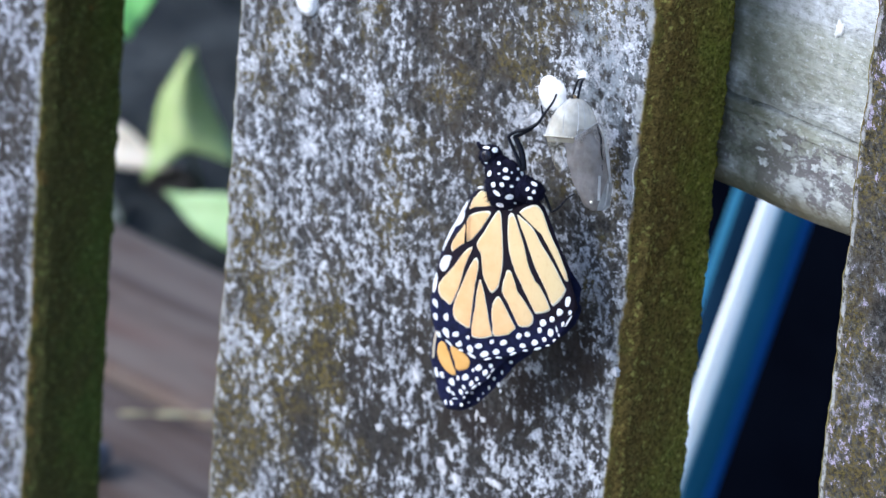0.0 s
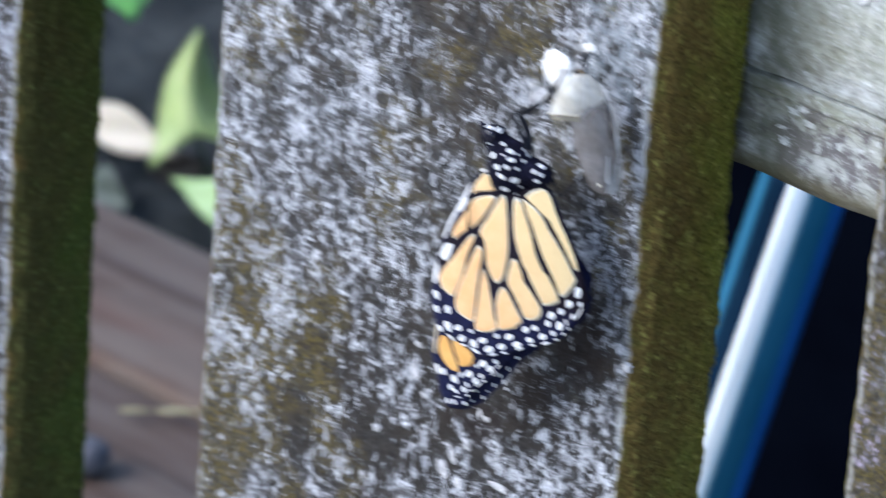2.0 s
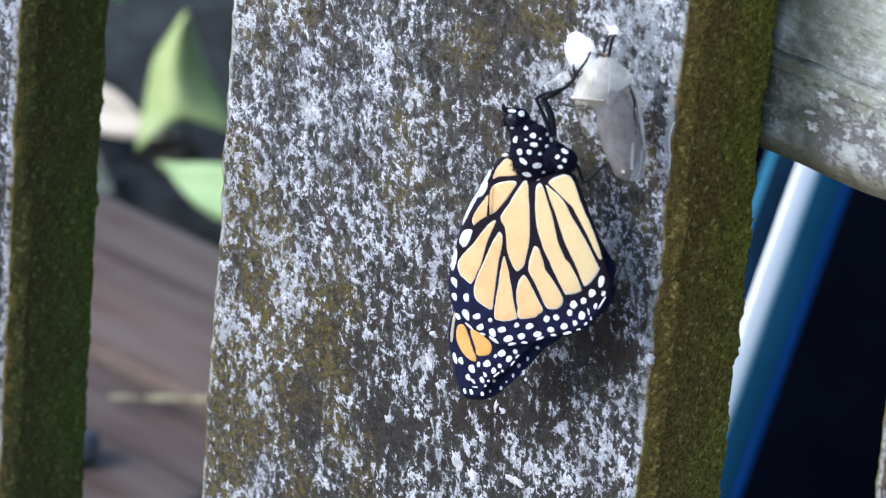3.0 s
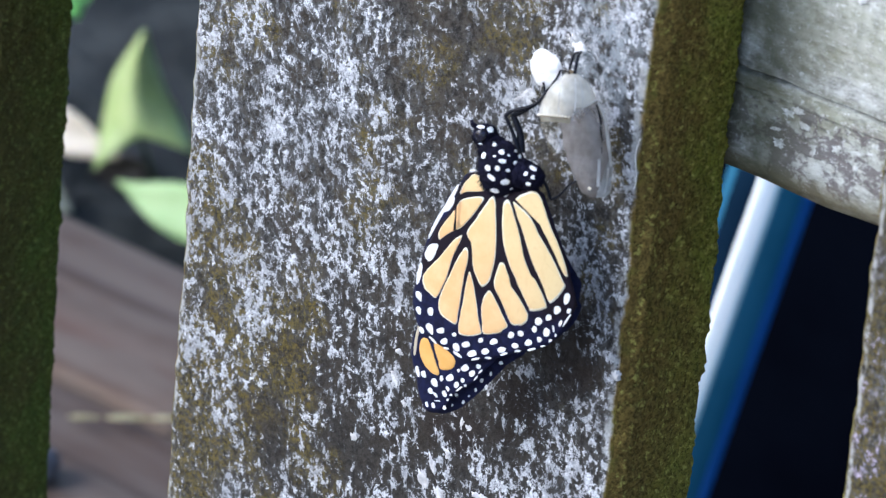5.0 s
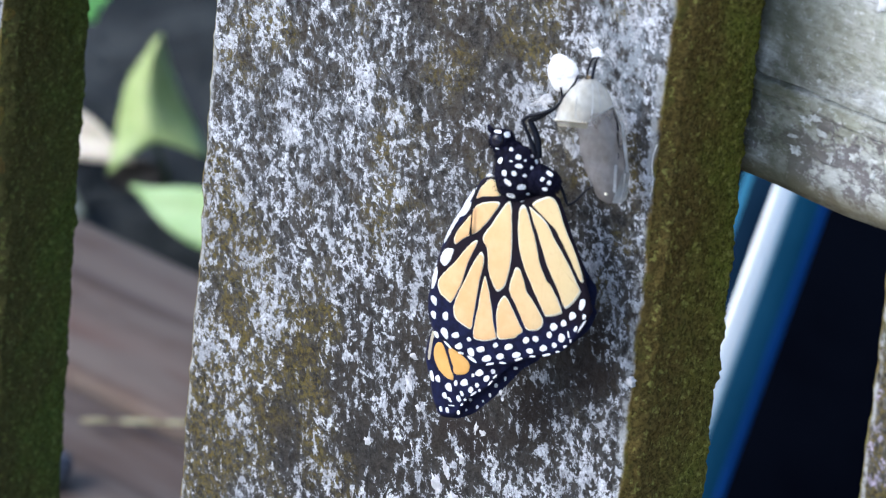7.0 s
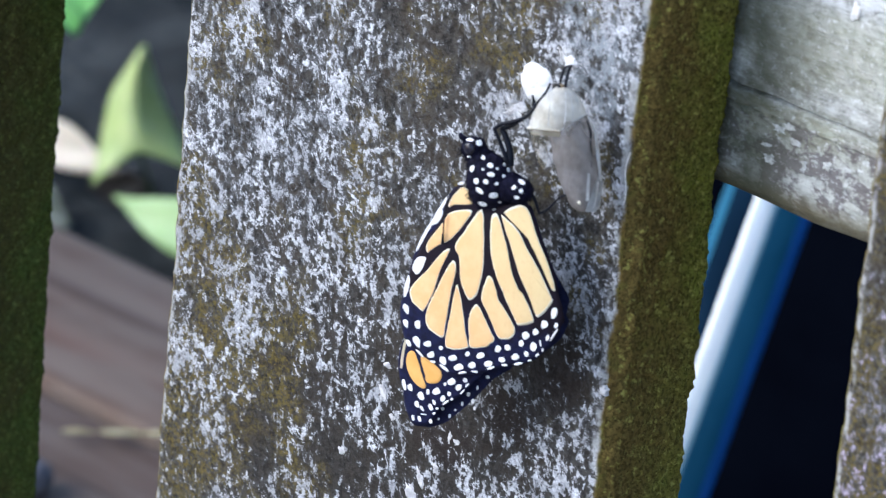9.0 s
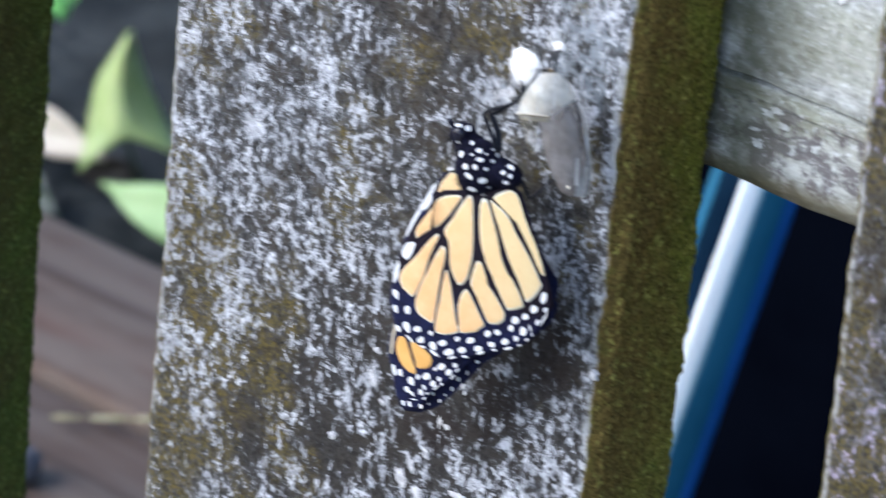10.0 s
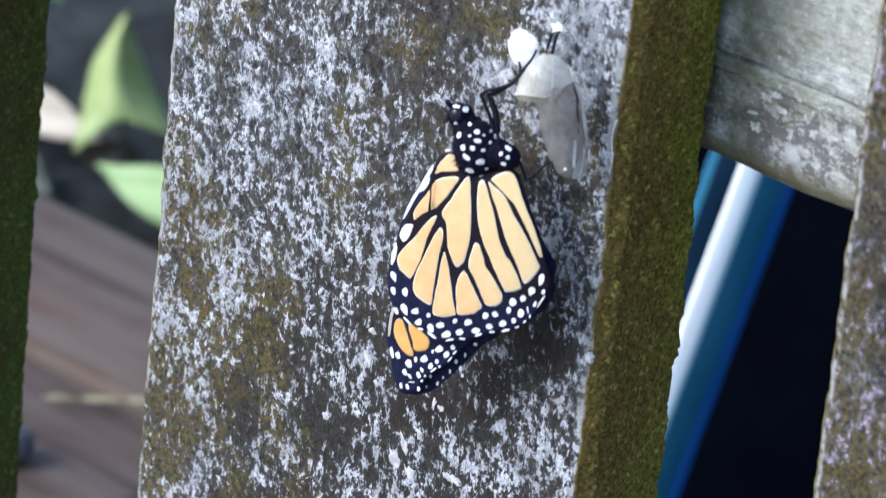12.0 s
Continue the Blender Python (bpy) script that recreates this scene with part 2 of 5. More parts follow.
    # ochre moss: fine-grained patches between the flecks, thicker towards the left arris
    edge = m.step(xyz[0], -0.016, -0.044)
    patch = m.math("ADD", m.noise(vs, 58, 3, 0.6), m.math("MULTIPLY", edge, 0.13))
    patch = m.math("MULTIPLY_ADD", zone(-0.022, -0.018, 0.018), 0.07, patch)
    patch = m.math("MULTIPLY_ADD", mossy, 0.05, patch)
    patch = m.math("MULTIPLY_ADD", zone(0.018, -0.030, 0.036), -0.10, patch)
    moss = m.math("MULTIPLY", m.step(patch, 0.510 - rust, 0.650 - rust), m.step(m.noise(vs, 1300, 4, 0.75), 0.40, 0.66))
    moss = m.math("MULTIPLY", moss, m.math("MULTIPLY_ADD", fleck, -0.75, 1.0))
    ochre = m.mix(m.noise(vs, 300, 3), (0.155, 0.108, 0.024), (0.150, 0.130, 0.032))
    face = m.mix(m.math("MULTIPLY", moss, 0.80), face, ochre)
    # narrow sides
    fur = m.noise(vs, 950, 6, 0.75)
    tone = m.mix(m.step(m.noise(vs, 130, 4, 0.65), 0.40, 0.62), (0.215, 0.150, 0.042), (0.205, 0.180, 0.040))
    tone = m.mix(m.step(fur, 0.35, 0.62), m.mix(0.5, tone, (0.012, 0.009, 0.004)), tone)
    hole = m.step(m.noise(v, 330, 3, 0.5), 0.62, 0.72)
    tone = m.mix(m.math("MULTIPLY", hole, 0.3), tone, (0.014, 0.010, 0.006))
    side = m.math("ABSOLUTE", m.axis("Normal")[0])
    side = m.math("ADD", side, m.math("MULTIPLY", m.math("SUBTRACT", m.noise(vs, 350, 3), 0.5), 0.5))
    side = m.step(side, 0.45, 0.72)
    turn_ = m.math("ABSOLUTE", m.axis("Normal")[0])
    arris = m.math("MULTIPLY", m.step(turn_, 0.10, 0.30), m.step(m.noise(vs, 380, 4, 0.7), 0.42, 0.58))
    face = m.mix(m.math("MULTIPLY", arris, 0.8), face, (0.42, 0.43, 0.43))
    m.colour(m.mix(side, face, tone))
    relief = m.math("ADD", m.math("MULTIPLY", sum_, 0.7), m.math("MULTIPLY", m.math("ADD", fur, grit), m.math("MULTIPLY_ADD", side, 0.9, 0.15)))
    m.bump(relief, 0.8, 0.0006)
    return m.mat


def rail_wood():
    """Grey-green weathered rail: crusty pale lichen over faint grain along x, dark blotches low down."""
    m = Net("grey_weathered_rail_wood", 0.88, 0.2)
    g = m.coords((0.12, 1, 1), False)
    v = m.coords((0.75, 1, 1), False)
    up = m.axis("Object")[2]
    grain = m.noise(g, 520, 5, 0.65)
    crust_ = m.noise(v, 430, 6, 0.72)
    wide = m.noise(v, 70, 3, 0.6)
    mixv = m.math("ADD", m.math("MULTIPLY", grain, 0.45), m.math("MULTIPLY", crust_, 0.55))
    mixv = m.math("MULTIPLY_ADD", m.math("SUBTRACT", wide, 0.5), 0.35, mixv)
    # paler, bluer top: the stronger light on the upper rail painted in
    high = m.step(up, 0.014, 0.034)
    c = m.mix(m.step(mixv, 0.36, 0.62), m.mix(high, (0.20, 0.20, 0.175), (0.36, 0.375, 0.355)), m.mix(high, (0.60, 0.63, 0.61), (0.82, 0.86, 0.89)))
    c = m.mix(m.math("MULTIPLY", m.step(m.noise(g, 90, 3, 0.5), 0.46, 0.64), 0.5), c, (0.28, 0.29, 0.17))
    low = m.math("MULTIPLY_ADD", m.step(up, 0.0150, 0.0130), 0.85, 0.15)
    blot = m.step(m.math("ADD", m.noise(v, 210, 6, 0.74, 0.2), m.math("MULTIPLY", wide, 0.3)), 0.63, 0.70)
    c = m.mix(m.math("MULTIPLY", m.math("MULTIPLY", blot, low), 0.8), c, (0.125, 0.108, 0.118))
    fleck = m.noise(m.coords((0.55, 1, 1), False), 1700, 5, 0.75)
    c = m.mix(m.math("MULTIPLY", m.step(fleck, 0.47, 0.36), 0.36), c, (0.115, 0.118, 0.105))
    spot_ = m.step(m.noise(v, 1100, 5, 0.74), 0.55, 0.66)
    c = m.mix(m.math("MULTIPLY", spot_, 0.75), c, (0.74, 0.77, 0.79))
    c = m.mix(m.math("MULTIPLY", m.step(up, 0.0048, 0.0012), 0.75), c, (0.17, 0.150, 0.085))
    # dark olive beside the middle picket: the picket's shade painted onto the rail
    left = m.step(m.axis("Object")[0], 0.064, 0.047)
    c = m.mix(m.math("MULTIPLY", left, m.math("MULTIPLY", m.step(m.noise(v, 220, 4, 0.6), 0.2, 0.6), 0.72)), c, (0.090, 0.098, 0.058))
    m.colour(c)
    m.bump(m.math("ADD", m.math("ADD", grain, crust_), m.math("MULTIPLY", blot, 0.3)), 0.7, 0.0006)
    return m.mat


def board_wood():
    """Reddish-brown bed boards, worn grey along the grain."""
    m = Net("reddish_brown_board_wood", 0.8, 0.25)
    g = m.coords((0.06, 1, 1))
    v = m.coords((0.35, 1, 1))
    c = m.mix(m.step(m.noise(g, 150, 4, 0.55), 0.30, 0.70), (0.090, 0.058, 0.044), (0.150, 0.108, 0.086))
    c = m.mix(m.math("MULTIPLY", m.step(m.noise(v, 45, 3), 0.42, 0.62), 0.6), c, (0.172, 0.142, 0.121))
    c = m.mix(m.math("MULTIPLY", m.step(m.noise(v, 28, 2), 0.52, 0.66), 0.5), c, (0.140, 0.074, 0.056))
    crack = m.step(m.noise(m.coords((0.035, 1, 1)), 80, 3, 0.5), 0.60, 0.65)
    c = m.mix(m.math("MULTIPLY", crack, 0.6), c, (0.045, 0.028, 0.023))
    m.colour(c)
    m.bump(m.noise(g, 260, 4), 0.4, 0.001)
    return m.mat


def plain(name, a, b, scale, rough=0.6, spec=0.4, metal=0.0, bump=0.0, dist=0.0002, stretch=(1, 1, 1)):
    m = Net(name, rough, spec)
    v = m.coords(stretch)
    n = m.noise(v, scale, 4, 0.6)
    m.colour(m.mix(m.step(n, 0.35, 0.65), a, b))
    m.set(m.bsdf, "Metallic", metal)
    if bump:
        m.bump(m.noise(v, scale * 2.3, 4, 0.65), bump, dist)
    return m.mat


def leaf_mat(name, a, b):
    m = Net(name, 0.5, 0.4)
    v = m.coords()
    m.colour(m.mix(m.step(m.noise(v, 60, 4), 0.35, 0.65), a, b))
    m.set(m.bsdf, "Subsurface Weight", 0.15)
    m.set(m.bsdf, "Subsurface Radius", (0.004, 0.006, 0.002))
    m.bump(m.noise(v, 400, 3), 0.2, 0.0005)
    return m.mat


def skin_mat(name, tint, see_through, rough):
    """Thin papery skin: part clear, part milky."""
    m = Net(name, rough, 0.5)
    v = m.coords()
    n = m.step(m.noise(v, 330, 4), 0.3, 0.7)
    vein = m.step(m.noise(m.coords((1, 1, 0.3)), 520, 5, 0.7), 0.42, 0.66)
    tone = m.mix(n, tint, (0.66 * tint[0], 0.60 * tint[1], 0.52 * tint[2]))
    m.colour(m.mix(m.math("MULTIPLY", vein, 0.45), tone, tuple(min(0.95, 1.5 * c) for c in tint)))
    clear = m.node("ShaderNodeBsdfTransparent")
    thin = m.node("ShaderNodeBsdfTranslucent")
    m.set(thin, "Color", tint)
    half = m.node("ShaderNodeMixShader")
    half.inputs[0].default_value = 0.35
    m.tree.links.new(m.bsdf.outputs[0], half.inputs[1])
    m.tree.links.new(thin.outputs[0], half.inputs[2])
    mx = m.node("ShaderNodeMixShader")
    blotch = m.step(m.noise(v, 130, 3), 0.38, 0.62)
    m.tree.links.new(m.math("MULTIPLY_ADD", blotch, 0.40, m.math("MULTIPLY_ADD", n, 0.16, see_through - 0.28)), mx.inputs[0])
    m.tree.links.new(half.outputs[0], mx.inputs[1])
    m.tree.links.new(clear.outputs[0], mx.inputs[2])
    m.tree.links.new(mx.outputs[0], m.out.inputs["Surface"])
    m.bump(m.noise(v, 700, 3), 0.3, 0.0002)
    return m.mat


def cell_mat():
    """Wing scales between the veins: orange, paler towards the inner edge."""
    m = Net("orange_wing_scales", 0.65, 0.25)
    v = m.coords((1, 1, 1), False)
    ax = m.axis("Object")
    pale = m.step(m.math("ADD", ax[0], m.math("MULTIPLY", ax[2], 0.35)), -0.007, 0.016)
    c = m.mix(pale, (0.80, 0.47, 0.215), (0.83, 0.65, 0.345))
    c = m.mix(m.math("MULTIPLY", m.step(m.noise(v, 300, 4, 0.6), 0.38, 0.68), 0.35), c, (0.86, 0.67, 0.38))
    c = m.mix(m.math("MULTIPLY", m.step(m.noise(v, 1500, 4, 0.7), 0.50, 0.72), 0.25), c, (0.66, 0.40, 0.18))
    ray_ = m.noise(m.coords((1, 1, 0.12), False), 1300, 4, 0.65)
    c = m.mix(m.math("MULTIPLY", m.step(ray_, 0.52, 0.72), 0.22), c, (0.70, 0.45, 0.22))
    m.colour(c)
    m.bump(m.noise(v, 3000, 2), 0.3, 0.00006)
    return m.mat


def vein_mat():
    """Black wing scales: navy towards the margin, brown-black along the inner veins."""
    m = Net("black_wing_scales_brown_veins", 0.7, 0.15)
    v = m.coords((1, 1, 1), False)
    inner = m.step(m.math("MULTIPLY_ADD", m.noise(v, 500, 3), 0.006, m.axis("Object")[2]), -0.002, 0.004)
    navy = m.mix(m.step(m.noise(v, 900, 4, 0.6), 0.35, 0.65), (0.005, 0.006, 0.024), (0.011, 0.014, 0.052))
    m.colour(m.mix(m.math("MULTIPLY", inner, 0.8), navy, (0.011, 0.006, 0.007)))
    m.bump(m.noise(v, 2000, 3), 0.3, 0.0001)
    return m.mat


def moss_mat(name, brown, green, deep, fresh):
    """Short dense moss: granular, brown and darkened for shade towards the front, greener towards the back."""
    m = Net(name, 0.95, 0.15)
    v = m.coords()
    fur = m.noise(v, 1500, 5, 0.75)
    back = m.step(m.math("MULTIPLY_ADD", m.math("SUBTRACT", m.noise(v, 110, 4, 0.65), 0.5), 0.030, m.axis("Object")[1]), -0.006, 0.009)
    c = m.mix(back, brown, green)
    c = m.mix(m.math("MULTIPLY", m.step(m.noise(v, 60, 3, 0.6), 0.48, 0.66), 0.55), c, brown)
    c = m.mix(m.step(fur, 0.36, 0.60), m.mix(deep, c, (0.016, 0.012, 0.004)), c)
    pit = m.step(m.noise(v, 620, 4, 0.65), 0.63, 0.72)
    c = m.mix(m.math("MULTIPLY", pit, deep), c, (0.016, 0.011, 0.005))
    bright = m.step(m.noise(v, 1000, 4, 0.65), 0.54, 0.68)
    c = m.mix(m.math("MULTIPLY", bright, 0.6), c, fresh)
    m.colour(c)
    m.bump(fur, 0.95, 0.0005)
    return m.mat


MOSS = moss_mat("brown_green_moss", (0.205, 0.148, 0.042), (0.235, 0.255, 0.042), 0.72, (0.52, 0.50, 0.13))
MOSS2 = moss_mat("dark_green_moss", (0.094, 0.088, 0.028), (0.094, 0.132, 0.027), 0.55, (0.22, 0.26, 0.07))
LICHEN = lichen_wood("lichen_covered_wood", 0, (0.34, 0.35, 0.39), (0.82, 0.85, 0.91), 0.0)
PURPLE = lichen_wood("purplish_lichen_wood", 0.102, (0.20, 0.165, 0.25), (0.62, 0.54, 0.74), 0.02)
DULL = lichen_wood("thinly_lichened_wood", 0.015, (0.28, 0.29, 0.34), (0.66, 0.69, 0.78), 0.0)
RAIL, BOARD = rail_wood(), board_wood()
SOIL = plain("dark_garden_soil", (0.013, 0.015, 0.015), (0.046, 0.050, 0.048), 26, 0.95, 0.2, 0, 0.8, 0.01)
# ground out of view, kept pale so that it bounces light onto the fence
GROUND = plain("pale_bounce_ground", (0.20, 0.18, 0.15), (0.30, 0.27, 0.23), 9, 0.95, 0.2, 0, 0.5, 0.01)
# almost no colour, so that the gap behind the fence goes black
BACKING = plain("near_black_navy_backing", (0.0011, 0.0016, 0.0037), (0.0017, 0.0025, 0.0054), 30, 0.9, 0.0)
BLUE = plain("blue_glossy_paint", (0.018, 0.115, 0.195), (0.026, 0.145, 0.245), 25, 0.6, 0.12)
# bright blue, white, pale blue and navy here paint the pole's highlight and reflections
EDGE_GLEAM = plain("bright_blue_gleam", (0.016, 0.10, 0.33), (0.021, 0.125, 0.42), 25, 0.6, 0.15)
HIGHLIGHT = plain("white_painted_highlight", (0.87, 0.95, 0.94), (0.92, 0.97, 0.96), 30, 0.45, 0.8, 0.60)
HIGHLIGHT_FRINGE = plain("pale_blue_highlight_fringe", (0.20, 0.42, 0.52), (0.26, 0.48, 0.58), 25, 0.4, 0.5)
DARK_REFLECTION = plain("dark_navy_reflection", (0.005, 0.016, 0.034), (0.008, 0.024, 0.048), 25, 0.85, 0.02)
SILK = plain("white_silk", (0.80, 0.81, 0.83), (0.90, 0.90, 0.90), 700, 0.85, 0.2, 0, 0.8, 0.0004)
FLAKE = plain("pale_lichen_crust", (0.42, 0.42, 0.44), (0.68, 0.68, 0.70), 900, 0.9, 0.2, 0, 0.7, 0.0004)
RAIL_CRUST = plain("pale_rail_lichen", (0.36, 0.38, 0.36), (0.66, 0.69, 0.69), 1100, 0.9, 0.2, 0, 0.7, 0.0004)
BLACK = plain("black_wing_scales", (0.005, 0.006, 0.024), (0.010, 0.013, 0.050), 900, 0.7, 0.15, 0, 0.3, 0.0001)
FUR = plain("black_body_hair", (0.003, 0.003, 0.010), (0.009, 0.009, 0.028), 1500, 0.75, 0.12, 0, 0.8, 0.0003)
LEG = plain("black_leg", (0.003, 0.004, 0.008), (0.007, 0.009, 0.018), 900, 0.45, 0.2, 0, 0.3, 0.0001)
SPOT = plain("white_wing_spot", (0.78, 0.79, 0.82), (0.90, 0.90, 0.90), 1200, 0.7, 0.2)
EYE = plain("dark_compound_eye", (0.006, 0.006, 0.012), (0.014, 0.014, 0.03), 3000, 0.2, 0.5)
ORANGE, VEIN = cell_mat(), vein_mat()
PALE = plain("pale_cell_edge_scales", (0.88, 0.78, 0.56), (0.93, 0.88, 0.76), 500, 0.65, 0.25)
DEEP = plain("deep_orange_wing_scales", (0.72, 0.39, 0.11), (0.78, 0.46, 0.15), 300, 0.65, 0.25)
CAP = skin_mat("milky_chrysalis_skin", (0.88, 0.88, 0.82), 0.20, 0.14)
SHELL = skin_mat("clear_chrysalis_skin", (0.30, 0.285, 0.285), 0.40, 0.10)
FLAP = skin_mat("beige_torn_skin", (0.42, 0.385, 0.29), 0.42, 0.4)
RIM = skin_mat("folded_chrysalis_skin", (0.84, 0.88, 0.92), 0.14, 0.15)
BAND = plain("brown_gold_band", (0.13, 0.09, 0.045), (0.22, 0.16, 0.08), 700, 0.45, 0.4)
RIM2 = skin_mat("pale_folded_skin", (0.62, 0.67, 0.72), 0.34, 0.15)
GOLD = plain("gold_dots", (0.84, 0.78, 0.60), (0.90, 0.88, 0.80), 500, 0.3, 0.5)
GREEN = leaf_mat("pale_green_leaf", (0.30, 0.40, 0.145), (0.42, 0.51, 0.21))
GREEN2 = leaf_mat("bright_green_leaf", (0.30, 0.47, 0.19), (0.40, 0.56, 0.26))
GREEN4 = leaf_mat("fresh_green_leaf", (0.22, 0.58, 0.16), (0.30, 0.68, 0.22))
DUSTY = leaf_mat("dusty_olive_leaf", (0.24, 0.24, 0.16), (0.32, 0.32, 0.22))
# near black, for the deep shade below the upright leaf
LEAF_SHADE = leaf_mat("black_leaf_shade", (0.006, 0.006, 0.005), (0.014, 0.012, 0.010))
GREEN3 = leaf_mat("dull_grey_green_leaf", (0.085, 0.105, 0.085), (0.12, 0.145, 0.115))
STEM = leaf_mat("dark_green_stalk", (0.03, 0.05, 0.02), (0.05, 0.08, 0.03))
CREAM = leaf_mat("dry_cream_leaf", (0.50, 0.44, 0.33), (0.62, 0.56, 0.45))
STRAW = leaf_mat("straw_yellow_leaf", (0.28, 0.235, 0.105), (0.43, 0.385, 0.22))
STONE = plain("blue_grey_stone", (0.095, 0.096, 0.112), (0.15, 0.15, 0.17), 90, 0.7, 0.3, 0, 0.5, 0.002)


# ---- small building tools ----
def mesh_of(name, verts, faces, mat, smooth=True):
    me = bpy.data.meshes.new(name)
    me.from_pydata([tuple(v) for v in verts], [], faces)
    me.validate()
    me.materials.append(mat)
    if smooth:
        me.shade_smooth()
    me.update()
    return me


def part(name, bm, mat, parent, label=""):
    """Links a bmesh as one mesh object under a thing or a part."""
    me = bpy.data.meshes.new(name)
    bm.to_mesh(me)
    bm.free()
    me.materials.append(mat)
    me.shade_smooth()
    ob = new(name, me)
    ob.parent = parent
    return tagged(ob, label)


def piece(name, me, parent, label="", m=None):
    ob = new(name, me)
    ob.parent = parent
    if m is not None:
        ob.matrix_local = m
    return tagged(ob, label)


def thing(name, at, label, category, group="", kind=""):
    ob = new(name)
    ob.empty_display_size = 0.01
    ob.location = at
    return tagged(ob, label, category, group, kind)


def box_bm(size, at=(0, 0, 0), bevel=0.002, rot=None):
    bm = bmesh.new()
    bmesh.ops.create_cube(bm, size=1)
    bmesh.ops.scale(bm, vec=size, verts=bm.verts)
    if bevel:
        bmesh.ops.bevel(bm, geom=bm.edges[:], offset=bevel, segments=2, affect="EDGES", profile=0.6)
    if rot is not None:
        bmesh.ops.transform(bm, matrix=rot, verts=bm.verts)
    bmesh.ops.translate(bm, vec=at, verts=bm.verts)
    return bm


def tube_bm(points, radii, sides=12, closed=True):
    """A tapered tube through points."""
    bm = bmesh.new()
    pts = [Vector(p) for p in points]
    rings = []
    for i, p in enumerate(pts):
        d = (pts[min(i + 1, len(pts) - 1)] - pts[max(i - 1, 0)]).normalized()
        a = d.cross(Vector((0.31, 0.77, 0.55))).normalized()
        b = d.cross(a)
        rings.append([bm.verts.new(p + radii[i] * (math.cos(k * math.tau / sides) * a + math.sin(k * math.tau / sides) * b)) for k in range(sides)])
    for r, s in zip(rings, rings[1:]):
        for k in range(sides):
            bm.faces.new((r[k], r[(k + 1) % sides], s[(k + 1) % sides], s[k]))
    if closed:
        bm.faces.new(rings[0][::-1])
        bm.faces.new(rings[-1])
    bmesh.ops.recalc_face_normals(bm, faces=bm.faces[:])
    return bm


def blob_bm(radii, at=(0, 0, 0), rough=0.0, freq=800.0, seg=24, rot=None):
    bm = bmesh.new()
    bmesh.ops.create_uvsphere(bm, u_segments=seg, v_segments=seg // 2 + 2, radius=1.0)
    for v in bm.verts:
        d = v.co.normalized()
        v.co = Vector((d.x * radii[0], d.y * radii[1], d.z * radii[2]))
        if rough:
            v.co += d * rough * noise.fractal(v.co * freq, 0.8, 2.0, 3)
    if rot is not None:
        bmesh.ops.transform(bm, matrix=rot, verts=bm.verts)
    bmesh.ops.translate(bm, vec=at, verts=bm.verts)
    return bm


def curve_through(pts, n, closed=True):
    """Catmull-Rom points along a loop or a line."""
    P = [Vector(p) for p in pts]
    out, last = [], len(P) if closed else len(P) - 1
    for i in range(last):
        if closed:
            a, b, c, d = P[i - 1], P[i], P[(i + 1) % len(P)], P[(i + 2) % len(P)]
        else:
            a, b, c, d = P[max(i - 1, 0)], P[i], P[i + 1], P[min(i + 2, last)]
        for k in range(n):
            t = k / n
            out.append(0.5 * (2 * b + (c - a) * t + (2 * a - 5 * b + 4 * c - d) * t * t + (3 * b - a - 3 * c + d) * t ** 3))
    if not closed:
        out.append(P[-1])
    return out


# ---- ground ----
def ground():
    n, s = 60, 60.0
    verts, faces = [], []
    for i in range(n + 1):
        for j in range(n + 1):
            u, v = (2 * i / n - 1), (2 * j / n - 1)
            x, y = s * u ** 3, s * v ** 3
            verts.append((x, y, 0.006 * noise.noise(Vector((x * 3, y * 3, 0.4)))))
    for i in range(n):
        for j in range(n):
            a = i * (n + 1) + j
            faces.append((a, a + n + 1, a + n + 2, a + 1))
    tagged(new("ground", mesh_of("ground", verts, faces, GROUND)), "unseen ground around the fence, pale to bounce light up", "ground", kind="structure")


ground()

# ---- fence ----
W, T = 0.089, 0.0195
RAIL_Z = ZC + 0.0280


